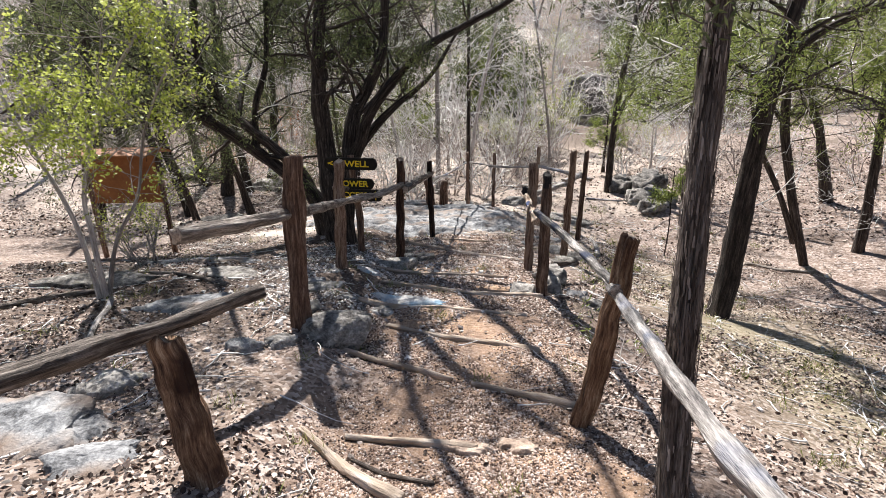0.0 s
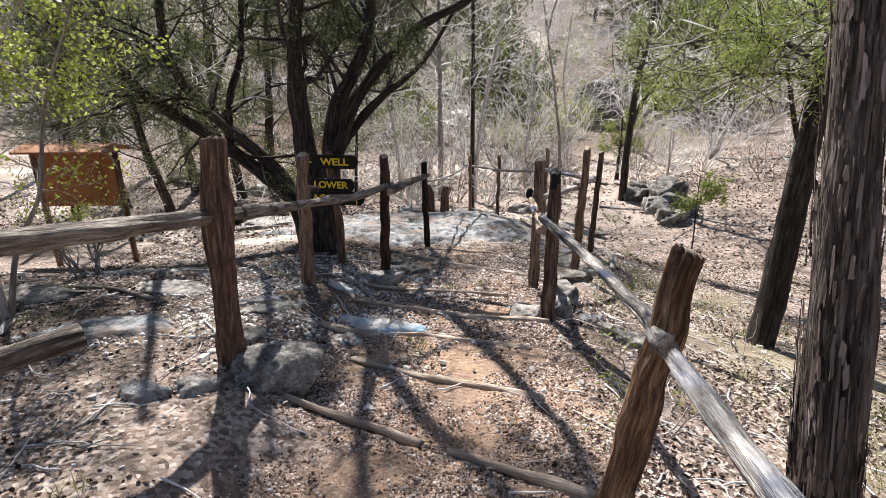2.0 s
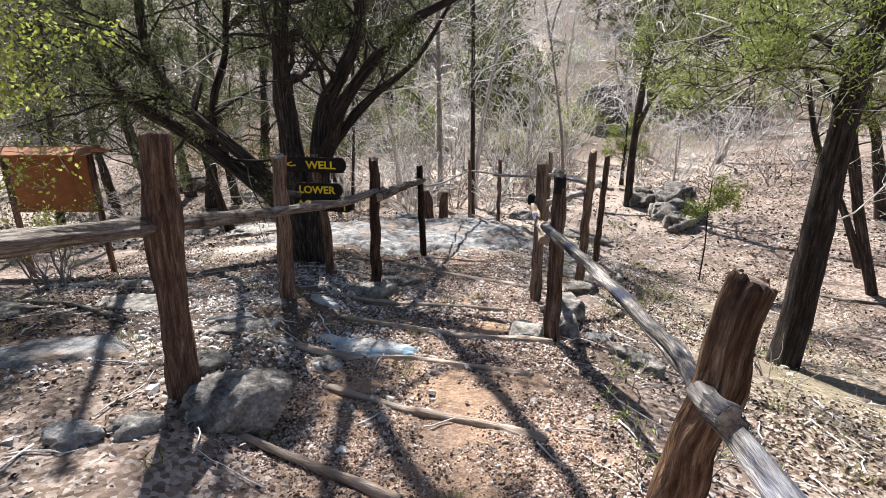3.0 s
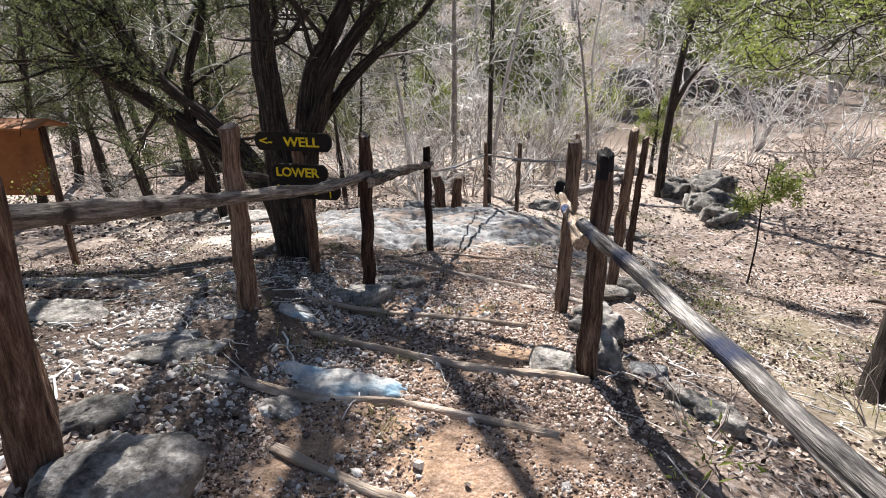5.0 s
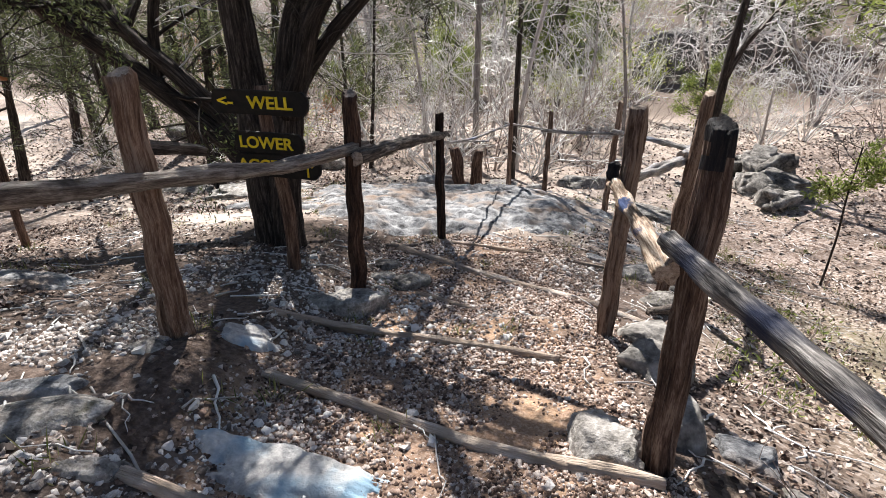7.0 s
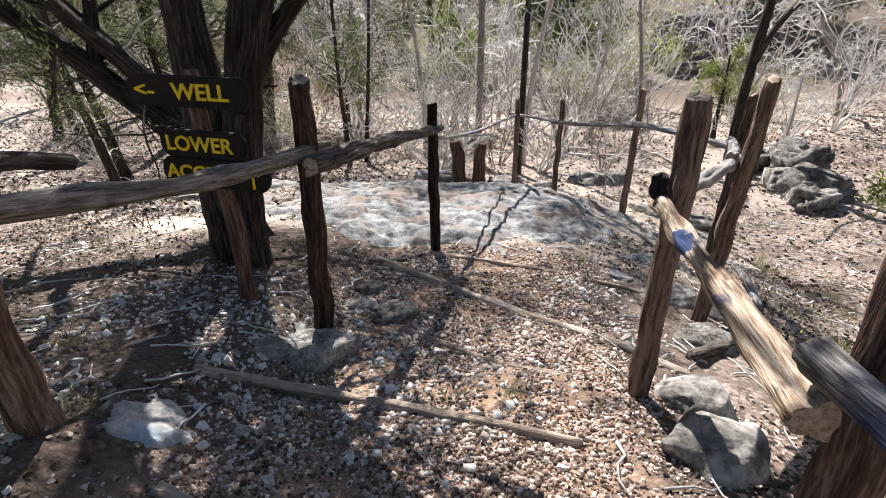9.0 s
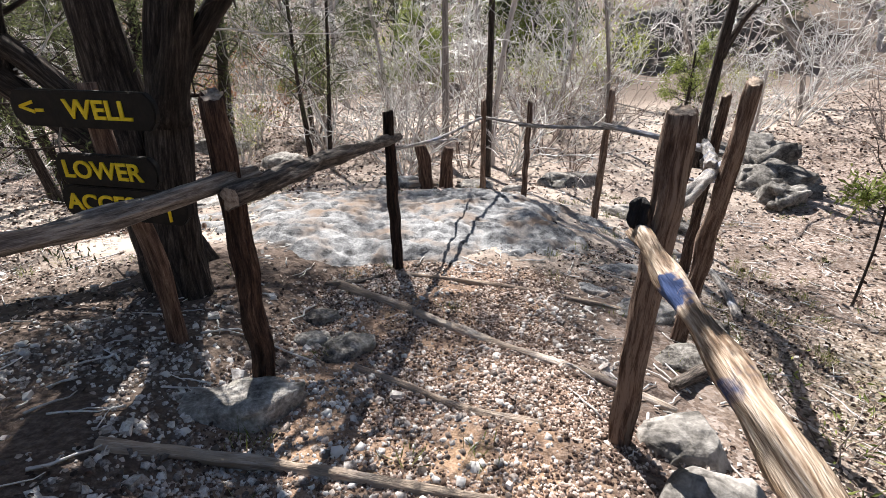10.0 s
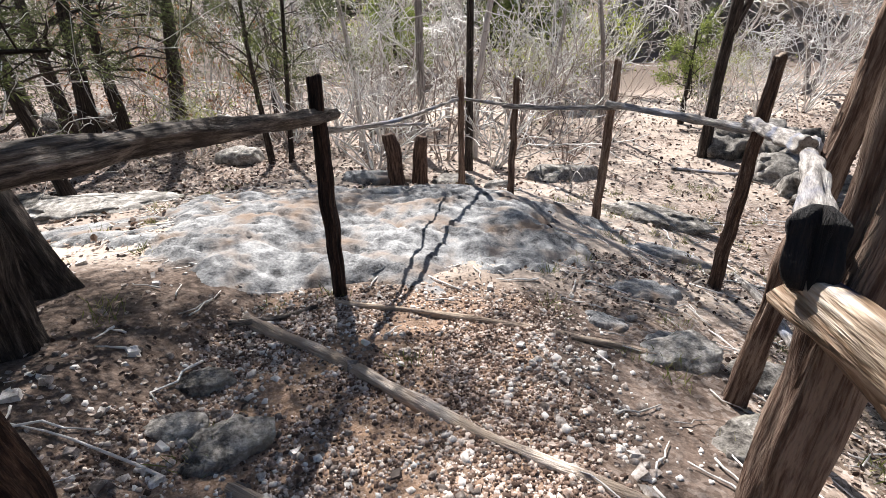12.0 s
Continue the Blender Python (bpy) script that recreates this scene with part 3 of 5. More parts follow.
# ---- rocks ----
def rock(at, size, turn, mat, label, seed, sink=0.3, name="boulder", rough=0.3, category="rock", group="rocks beside the path", facets=9):
    """A weathered limestone lump, partly sunk in the ground."""
    bm = bmesh.new()
    bmesh.ops.create_icosphere(bm, subdivisions=4, radius=1)
    cuts = random.Random(seed)
    planes = [(Vector((cuts.gauss(0, 1), cuts.gauss(0, 1), cuts.gauss(0, 0.8))).normalized(), 0.62 + 0.25 * cuts.random()) for _ in range(facets)]
    for v in bm.verts:
        d = v.co.normalized()
        k = 1 + rough * noise.noise(d * 1.3 + Vector((seed, 0, 0))) + 0.5 * rough * noise.noise(d * 3.1 + Vector((0, seed, 0))) + 0.3 * rough * noise.noise(d * 7 + Vector((0, 0, seed))) + 0.2 * rough * noise.noise(d * 14 + Vector((seed, 0, seed))) + 0.1 * rough * noise.noise(d * 27 + Vector((seed, seed, 0)))
        cell = abs(noise.noise(d * 2.2 + Vector((seed, seed, 0))))
        k -= 0.35 * rough * max(0, 0.12 - cell) / 0.12
        c = d * k
        for way, off in planes:
            c -= way * max(0.0, c.dot(way) - off) * 0.85
        c.z = c.z if c.z < 0.55 else 0.55 + (c.z - 0.55) * 0.45
        v.co = Vector((c.x * size[0], c.y * size[1], c.z * size[2]))
    me = bpy.data.meshes.new(name)
    bm.to_mesh(me)
    bm.free()
    me.polygons.foreach_set("use_smooth", np.full(len(me.polygons), True))
    me.materials.append(mat)
    ob = new(name, me)
    ob.matrix_world = pose(at[0], at[1], gz(at[0], at[1]) + size[2] * (0.6 - 2 * sink) * 0.7, 0, 0, turn)
    return tagged(ob, label, category, group)


ROCKS = [
    ((-0.98, 3.92), (0.32, 0.19, 0.2), 10, "large grey lichened limestone boulder beside fence post"),
    ((-1.58, 3.5), (0.15, 0.09, 0.08), -15, "small pale limestone block among leaves"),
    ((-1.33, 3.62), (0.13, 0.09, 0.085), 20, "small grey limestone block among leaves"),
    ((-2.25, 2.9), (0.2, 0.16, 0.1), 30, "pale flat limestone rock in leaf litter"),
    ((-2.3, 2.3), (0.42, 0.28, 0.1), -20, "broad pale sunlit limestone ledge"),
    ((-1.72, 1.98), (0.2, 0.14, 0.07), 15, "pale broken limestone piece"),
    ((-1.35, 4.3), (0.16, 0.12, 0.08), 40, "low grey limestone rock near boulder"),
    ((0.93, 5.42), (0.17, 0.15, 0.14), 15, "rounded pale limestone rock at path edge"),
    ((1.32, 5.62), (0.16, 0.13, 0.2), 60, "dark angular limestone rock behind fence post"),
    ((1.62, 5.55), (0.14, 0.1, 0.1), -30, "broken pale limestone rock"),
    ((1.8, 5.05), (0.2, 0.15, 0.12), -40, "pale limestone rock on the slope"),
    ((-1.3, 5.62), (0.1, 0.07, 0.05), 0, "flat pale stone at post foot"),
    ((-0.72, 6.9), (0.34, 0.16, 0.13), 12, "wide pitted grey limestone ledge at step end"),
    ((-0.33, 7.72), (0.17, 0.14, 0.1), 35, "pitted grey limestone rock beside the steps"),
    ((-0.58, 7.82), (0.13, 0.1, 0.07), -10, "flat grey limestone rock beside the steps"),
    ((-0.62, 8.15), (0.14, 0.1, 0.08), 25, "rounded pale limestone rock"),
    ((1.58, 6.95), (0.25, 0.2, 0.17), 35, "dark blocky limestone rock behind post"),
    ((1.47, 6.42), (0.25, 0.17, 0.18), -30, "dark angular limestone rock beside the rail"),
    ((2.02, 7.95), (0.2, 0.17, 0.13), 20, "rounded grey limestone rock outside fence"),
    ((2.42, 8.65), (0.2, 0.16, 0.12), -25, "grey limestone rock outside the fence"),
    ((2.0, 8.8), (0.26, 0.16, 0.11), 10, "pale limestone rock at step end"),
    ((-1.32, 5.05), (0.24, 0.12, 0.06), 20, "flat pale limestone outcrop in gravel"),
    ((-0.62, 4.78), (0.12, 0.1, 0.05), 10, "pale flat stone in the step"),
    ((1.15, 13.0), (0.2, 0.13, 0.13), 5, "brown limestone block behind the ledge"),
    ((2.2, 14.3), (0.55, 0.4, 0.28), 20, "large pale limestone boulder beyond the fence"),
    ((0.55, 13.5), (0.3, 0.22, 0.16), -20, "pale limestone rock beyond the fence"),
    ((-0.7, 13.6), (0.45, 0.28, 0.2), 15, "sunlit pale limestone rock by the stumps"),
    ((3.0, 12.2), (0.6, 0.35, 0.18), -25, "low pale limestone ledge beyond the fence"),
    ((5.75, 13.6), (0.4, 0.36, 0.34), 30, "dark pitted limestone boulder on the slope"),
    ((6.1, 14.2), (0.5, 0.42, 0.48), -10, "weathered pitted limestone boulder on the slope"),
    ((5.7, 14.7), (0.36, 0.3, 0.4), 70, "weathered broken limestone boulder on the slope"),
    ((6.3, 15.2), (0.55, 0.5, 0.62), 50, "weathered grey limestone boulder among leaves"),
    ((6.0, 16.2), (0.42, 0.4, 0.5), 15, "weathered grey limestone boulder among leaves"),
    ((6.9, 16.9), (0.5, 0.45, 0.5), 100, "weathered grey limestone boulder among leaves"),
    ((-3.6, 11.6), (0.75, 0.4, 0.14), 20, "flat pale limestone ledge beside side trail"),
    ((-5.6, 12.6), (0.6, 0.45, 0.14), -15, "flat pale limestone ledge beside side trail"),
    ((-3.9, 5.3), (0.6, 0.25, 0.12), 10, "long grey limestone ledge under shrubs"),
    ((-2.6, 5.6), (0.35, 0.2, 0.08), -12, "flat grey limestone outcrop in litter"),
    ((-6.0, 17.6), (0.6, 0.5, 0.4), 10, "grey limestone boulder under trees"),
    ((-3.8, 16.2), (0.5, 0.35, 0.3), -20, "grey limestone boulder under trees"),
    ((-9.0, 19.0), (0.9, 0.6, 0.5), 0, "large grey limestone boulder under trees"),
]
for k, (at, size, turn, label) in enumerate(ROCKS):
    rock(at, [q * 1.15 for q in size], turn, M_SLOPEROCK if "weathered" in label or "dark" in label else M_SLAB if "sunlit" in label or "broken" in label or "small pale" in label else M_ROCK, label, k * 3.7 + 1.3, rough=0.3 if k == 0 else 0.8 if "slope" in label or "weathered" in label else 0.38, facets=2 if k == 0 else 12 if "angular" in label or "blocky" in label else 5)


def flat_rock(at, half, turn, rise, mat, label, seed, name="flat_rock"):
    """A low rock lying flush in the ground, with a ragged outline and a pitted top."""
    u, v = np.meshgrid(np.arange(-1.3, 1.31, 0.05), np.arange(-1.3, 1.31, 0.05), indexing="ij")
    a, b = u.ravel(), v.ravel()
    c, q = math.cos(radians(turn)), math.sin(radians(turn))
    x, y = at[0] + a * half[0] * c - b * half[1] * q, at[1] + a * half[0] * q + b * half[1] * c
    g = ground_z(x, y)
    z = np.zeros(len(a))
    mid = float(ground_z(*at)[0])
    for i in range(len(a)):
        e = 1 - math.hypot(a[i], b[i]) + 0.35 * noise.noise((a[i] * 1.7, b[i] * 1.7, seed)) + 0.16 * noise.noise((a[i] * 5, b[i] * 5, seed))
        z[i] = 0.88 * g[i] + 0.12 * mid - 0.04 + (0.04 + rise) * float(ease(-0.05, 0.4, e)) + 0.012 * noise.noise((x[i] * 9, y[i] * 9, seed)) + 0.006 * noise.noise((x[i] * 30, y[i] * 30, seed))
        z[i] = z[i] if e > -0.05 else min(z[i], g[i] - 0.03)
    k = u.shape[1]
    i, j = np.meshgrid(np.arange(u.shape[0] - 1), np.arange(k - 1), indexing="ij")
    acc = Pieces()
    acc.add(np.stack([x - at[0], y - at[1], z - mid], -1), np.stack([i * k + j, (i + 1) * k + j, (i + 1) * k + j + 1, i * k + j + 1], -1).reshape(-1, 4))
    ob = new(name, acc.mesh(name, mat))
    ob.location = (at[0], at[1], mid)
    return tagged(ob, label, "rock", "rocks beside the path")


flat_rock((0.14, 2.42), (0.2, 0.08), -8, 0.025, M_SANDSTONE, "pale tan broken stone set in the earthen step", 21.0)
flat_rock((0.44, 2.42), (0.16, 0.09), -15, 0.03, M_SANDSTONE, "pale tan broken stone set in the earthen step", 23.0)
flat_rock((2.1, 9.75), (0.34, 0.22), 20, 0.04, M_SLAB, "low pale stone outcrop beside rock ledge", 25.0)
flat_rock((1.62, 9.1), (0.2, 0.12), -30, 0.03, M_SLAB, "flat pale stone in the dusty path", 27.0)
flat_rock((2.05, 8.95), (0.26, 0.15), 10, 0.04, M_SLAB, "flat pale stone in the dusty path", 29.0)
flat_rock((2.75, 10.9), (0.5, 0.28), -15, 0.05, M_SLAB, "low pale stone outcrop outside the fence", 31.0)
flat_rock((-3.0, 10.6), (0.8, 0.35), 15, 0.05, M_SLAB, "long pale stone outcrop beside rock ledge", 33.0)
flat_rock((-0.36, 5.08), (0.5, 0.17), -10, 0.035, M_BLUEROCK, "flat white step stone with pale blue patches", 7.0, "painted_stone")
flat_rock((-0.64, 4.74), (0.13, 0.075), 10, 0.02, M_BLUEROCK, "small flat stone with pale blue patches", 9.0, "painted_stone")
flat_rock((-0.98, 4.86), (0.14, 0.07), 30, 0.02, M_ROCK, "small flat grey stone in gravel", 11.0)
flat_rock((-1.5, 5.2), (0.26, 0.12), 15, 0.035, M_SLAB, "flat pale stone outcrop in gravel", 13.0)
flat_rock((-0.96, 6.0), (0.18, 0.15), -25, 0.03, M_BLUEROCK, "bluish flat stone outcrop in gravel", 15.0)
flat_rock((-2.4, 4.5), (0.55, 0.3), 8, 0.05, M_SLAB, "broad pale stone outcrop under leaf litter", 17.0)
flat_rock((-3.4, 6.6), (0.9, 0.3), 12, 0.05, M_SLAB, "long pale stone outcrop beside side trail", 19.0)


def build_slab():
    """The pale bare ledge across the path."""
    acc = Pieces()
    xs, ys = np.arange(-3.9, 3.1, 0.035), np.arange(8.5, 13.3, 0.035)
    x, y = np.meshgrid(xs, ys, indexing="ij")
    a, b = x.ravel(), y.ravel()
    z = np.zeros(len(a))
    g = ground_z(a, b)
    for i in range(len(a)):
        dx, dy = (a[i] + 0.3) / 2.8, (b[i] - 10.9 - 0.12 * a[i]) / 1.85
        e = 1 - math.sqrt(dx * dx + dy * dy) + 0.3 * noise.noise((a[i] * 0.9, b[i] * 0.9, 3.0)) + 0.2 * noise.noise((a[i] * 2.6, b[i] * 2.6, 8.0))
        pit = noise.noise((a[i] * 7, b[i] * 7, 2.0)) * 0.5 + noise.noise((a[i] * 15, b[i] * 15, 6.0)) * 0.5
        z[i] = g[i] - 0.1 + 0.2 * float(ease(-0.12, 0.45, e)) + 0.03 * noise.noise((a[i] * 1.8, b[i] * 1.8, 1.0)) + 0.075 * min(pit, 0.1) - 0.05 * max(0.0, 0.05 - abs(noise.noise((a[i] * 0.7 + 3, b[i] * 1.6, 4.0)))) / 0.05
    nx, ny = x.shape
    i, j = np.meshgrid(np.arange(nx - 1), np.arange(ny - 1), indexing="ij")
    q = np.stack([i * ny + j, (i + 1) * ny + j, (i + 1) * ny + j + 1, i * ny + j + 1], -1).reshape(-1, 4)
    z = np.maximum(z, g - 0.12)
    acc.add(np.stack([a, b, z], -1), q)
    tagged(part("rock_ledge", acc, M_SLAB), "broad bare pale pitted limestone ledge across path", "rock ledge", kind="structure")


build_slab()


# ---- log steps ----
def step_log(pts, r0, r1, label, seed, sink=0.2):
    t = thing("step_log", (pts[0][0], pts[0][1], gz(pts[0][0], pts[0][1])), label, "log step", "log steps of the path")
    acc = Pieces()
    p = smoothpath([(x, y, max(gz(x, y - 0.07), gz(x, y + 0.05)) + r0 * (0.6 - 2 * sink)) for x, y in pts], 30)
    p[:, 2] = np.convolve(np.pad(p[:, 2], 4, mode="edge"), np.ones(9) / 9, mode="valid")
    o = np.array(t.location)
    tube(acc, p - o, np.linspace(r0, r1, 30) * 0.9, 14, True, 0.55, 0.3, seed)
    part("log", acc, M_LOG, t)
    return t


step_log([(-0.6, 2.55), (-0.3, 2.5), (0.02, 2.44), (0.2, 2.4)], 0.022, 0.034, "weathered pale log edging an earthen step", 1.0, 0.3)
step_log([(-0.86, 2.52), (-0.72, 2.4), (-0.56, 2.22), (-0.4, 2.04), (-0.2, 1.9)], 0.022, 0.04, "bent pale root log crossing the path edge", 2.0)
step_log([(0.22, 3.3), (0.45, 3.14), (0.68, 3.0), (0.9, 2.87)], 0.02, 0.042, "weathered log edging an earthen step", 3.0, 0.3)
step_log([(-0.86, 3.76), (-0.5, 3.62), (-0.2, 3.46), (0.06, 3.36)], 0.02, 0.034, "half-buried root edging an earthen step", 12.0, 0.38)
step_log([(-0.55, 4.46), (-0.1, 4.24), (0.4, 4.05), (0.84, 3.86)], 0.03, 0.036, "half-buried log edging a gravel step", 4.0, 0.38)
step_log([(-0.9, 4.9), (-0.5, 4.86), (-0.1, 4.88), (0.3, 4.8), (0.85, 4.62)], 0.034, 0.026, "half-buried log below blue-patched step stone", 5.0, 0.3)
step_log([(-0.74, 5.72), (-0.3, 5.58), (0.15, 5.42), (0.6, 5.28), (1.12, 5.19)], 0.03, 0.036, "weathered grey log edging a gravel step", 6.0, 0.3)
step_log([(-1.06, 6.46), (-0.7, 6.54), (-0.28, 6.55), (0.25, 6.46), (0.86, 6.37)], 0.038, 0.026, "long weathered log edging a gravel step", 7.0, 0.28)
step_log([(-0.22, 7.5), (0.15, 7.32), (0.5, 7.1), (0.86, 6.9)], 0.026, 0.03, "buried log edging a dusty step", 8.0, 0.42)
step_log([(-0.7, 8.82), (-0.42, 8.66), (-0.08, 8.48), (0.4, 8.1), (0.85, 7.74), (1.3, 7.5), (1.66, 7.25)], 0.044, 0.03, "long grey barkless log edging a step", 9.0, 0.28)
step_log([(-0.2, 9.08), (0.3, 9.0), (0.9, 8.88), (1.45, 8.78), (2.0, 8.68)], 0.02, 0.034, "thin log edging step below ledge", 10.0, 0.35)


# ---- rail fences ----
def post_part(t, base, top, r, seed, mat=M_POST, burnt=0.0):
    """A peeled cedar post with an uneven cut top."""
    b, e = np.array(base, float), np.array(top, float)
    b[2] = gz(b[0], b[1]) - 0.12
    n = 34
    s = np.append(np.linspace(0, 0.994, n - 1), 1.0)[:, None]
    p = b + (e - b) * s
    p[:, 0] += np.array([0.016 * noise.noise((i * 0.21, seed, 0)) for i in range(n)])
    p[:, 1] += np.array([0.016 * noise.noise((i * 0.21, seed, 5)) for i in range(n)])
    acc = Pieces()
    rr = np.linspace(r * 1.12, r * 0.92, n)
    rr[-1] *= 0.86
    tube(acc, p - np.array(t.location), rr, 30, True, 0.36, 0.42, seed)
    acc.v[-1][-30:, 2] += np.array([0.009 * math.sin(j * 0.209 + seed) + 0.005 * math.sin(j * 1.7 + seed) for j in range(30)])
    ob = part("post", acc, mat, t)
    ob.data.materials.append(M_END)
    ob.data.polygons[len(ob.data.polygons) - 1].material_index = 1
    if burnt:
        ob.data.materials.append(M_CHAR)
        high = max(v.co.z for v in ob.data.vertices)
        for f in ob.data.polygons:
            if f.center.z > high - burnt * (1.0 + 0.8 * noise.noise(f.center * 13 + Vector((seed, 0, 0)))):
                f.material_index = 2
    return ob


def rail_part(t, pts, r0, r1, seed, mat=M_RAIL, label="", sides=20, lump=0.5):
    n = 60
    acc = Pieces()
    p, rr = smoothpath(pts, n), np.linspace(r0, r1, n)
    p[1], p[-2] = p[0] + (p[1] - p[0]) * 0.08, p[-1] + (p[-2] - p[-1]) * 0.08
    rr[0], rr[-1] = r0 * 0.88, r1 * 0.88
    tube(acc, p - np.array(t.location), rr, sides, True, lump, 0.22, seed)
    ob = part("rail", acc, mat, t, label)
    ob.data.materials.append(M_END)
    for k in (1, 2):
        ob.data.polygons[len(ob.data.polygons) - k].material_index = 1
    return ob


fence = thing("rail_fence", (-1.0, 4.0, gz(-1.0, 4.0)), "rustic cedar post and rail fence along path", "fence", "rustic path fences")
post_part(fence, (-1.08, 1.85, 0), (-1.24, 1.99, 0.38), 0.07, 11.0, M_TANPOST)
post_part(fence, (-1.245, 3.96, 0), (-1.185, 3.98, 0.86), 0.072, 12.0)
post_part(fence, (-1.26, 5.83, 0), (-1.17, 5.69, 0.53), 0.058, 13.0)
post_part(fence, (-0.66, 7.23, 0), (-0.586, 7.03, 0.33), 0.052, 14.0)
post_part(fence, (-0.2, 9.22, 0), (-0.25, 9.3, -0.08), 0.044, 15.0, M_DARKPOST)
rail_part(fence, [(-1.95, 1.1, 0.48), (-1.6, 1.53, 0.455), (-1.24, 2.0, 0.425), (-0.94, 2.41, 0.42)], 0.05, 0.036, 21.0)
rail_part(fence, [(-1.57, 2.83, 0.58), (-1.3, 3.6, 0.46), (-1.2, 4.6, 0.27), (-1.12, 5.62, 0.088), (-0.8, 6.5, -0.03), (-0.52, 7.18, -0.03)], 0.049, 0.037, 22.0)
rail_part(fence, [(-0.52, 6.9, -0.07), (-0.42, 7.8, -0.14), (-0.3, 8.7, -0.25), (-0.2, 9.55, -0.345)], 0.05, 0.038, 23.0)
rail_part(fence, [(-1.27, 5.8, 0.2), (-1.25, 5.95, 0.165), (-1.23, 6.1, 0.13), (-1.2, 6.25, 0.09)], 0.032, 0.027, 24.0)
rail_part(fence, [(-0.3, 9.25, -0.42), (0.05, 10.4, -0.55), (0.35, 11.6, -0.62), (0.62, 12.6, -0.66)], 0.014, 0.018, 25.0, M_PALE)
rail_part(fence, [(-0.25, 9.3, -0.4), (0.0, 10.6, -0.62), (0.25, 11.9, -0.85)], 0.014, 0.012, 26.0, M_PALE)

fence = thing("rail_fence", (1.1, 4.0, gz(1.1, 4.0)), "rustic cedar post fence with pale blue-stained rails", "fence", "rustic path fences")
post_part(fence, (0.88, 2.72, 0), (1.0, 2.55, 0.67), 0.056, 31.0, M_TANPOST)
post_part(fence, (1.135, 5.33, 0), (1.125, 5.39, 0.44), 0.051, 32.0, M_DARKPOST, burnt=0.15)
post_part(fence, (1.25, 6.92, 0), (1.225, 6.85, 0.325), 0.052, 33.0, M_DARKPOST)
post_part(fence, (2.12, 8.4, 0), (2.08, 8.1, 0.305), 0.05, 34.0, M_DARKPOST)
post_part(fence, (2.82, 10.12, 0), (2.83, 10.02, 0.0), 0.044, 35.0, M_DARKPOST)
rail_part(fence, [(0.58, 0.55, 0.8), (0.625, 0.9, 0.71), (0.71, 1.35, 0.61), (0.82, 1.95, 0.49), (0.94, 2.6, 0.355)], 0.028, 0.026, 41.0, M_PALE)
rail_part(fence, [(0.87, 2.33, 0.45), (0.97, 2.62, 0.32), (1.12, 3.14, 0.165), (1.19, 3.93, 0.035), (1.15, 4.7, -0.0), (1.05, 5.3, 0.015), (1.035, 5.43, 0.015)], 0.031, 0.036, 42.0, M_STAINED, "", 20, 0.5)
rail_part(fence, [(1.035, 5.35, -0.085), (1.075, 5.75, -0.115), (1.115, 6.3, -0.14), (1.15, 6.88, -0.15)], 0.043, 0.038, 43.0, M_TAN, "pale worn rail with blue stains", 22, 0.6)
knob = Pieces()
tube(knob, smoothpath([(1.125, 6.84, -0.13), (1.135, 6.86, -0.09), (1.145, 6.88, -0.05), (1.15, 6.89, -0.015)], 12) - np.array(fence.location), [0.018, 0.027, 0.031, 0.032, 0.031, 0.03, 0.031, 0.034, 0.034, 0.03, 0.022, 0.01], 24, True, 0.8, 0.9, 44.0)
part("rail_end", knob, M_CHAR, fence, "charred black knob of a rail end")
rail_part(fence, [(1.24, 6.99, -0.16), (1.6, 7.55, -0.21), (2.05, 8.28, -0.275), (2.2, 8.5, -0.29)], 0.034, 0.04, 45.0, M_PALE)
rail_part(fence, [(1.98, 8.2, -0.23), (2.38, 9.1, -0.36), (2.76, 10.1, -0.48)], 0.04, 0.042, 46.0, M_PALE)

fence = thing("rail_fence", (1.6, 12.0, gz(1.6, 12.0)), "thin cedar pole fence behind rock ledge", "fence", "rustic path fences")
post_part(fence, (2.16, 11.65, 0), (2.19, 11.66, -0.15), 0.038, 51.0)
post_part(fence, (1.22, 12.05, 0), (1.25, 12.3, -0.4), 0.034, 52.0)
post_part(fence, (0.64, 12.7, 0), (0.6, 12.4, -0.4), 0.034, 53.0)
rail_part(fence, [(2.95, 9.95, -0.56), (2.6, 10.8, -0.57), (2.12, 11.65, -0.58)], 0.032, 0.03, 54.0, M_PALE)
rail_part(fence, [(2.25, 11.55, -0.6), (1.7, 11.9, -0.67), (1.1, 12.2, -0.7)], 0.022, 0.024, 55.0, M_PALE)
rail_part(fence, [(1.3, 12.15, -0.7), (0.95, 12.35, -0.68), (0.5, 12.6, -0.66)], 0.018, 0.022, 56.0, M_PALE)


def fallen(pts, r0, r1, mat, label, seed):
    """A dead branch lying on the ground."""
    x, y = pts[0]
    t = thing("fallen_branch", (x, y, gz(x, y)), label, "branch", "fallen branches")
    p = smoothpath([(a, c, gz(a, c) + r0 * 0.8) for a, c in pts], 24)
    p[:, 2] = np.maximum(p[:, 2], ground_z(p[:, 0], p[:, 1]) + r1 * 0.5)
    acc = Pieces()
    tube(acc, p - np.array(t.location), np.linspace(r0, r1, 24), 10, True, 0.3, 0.25, seed)
    part("wood", acc, mat, t)


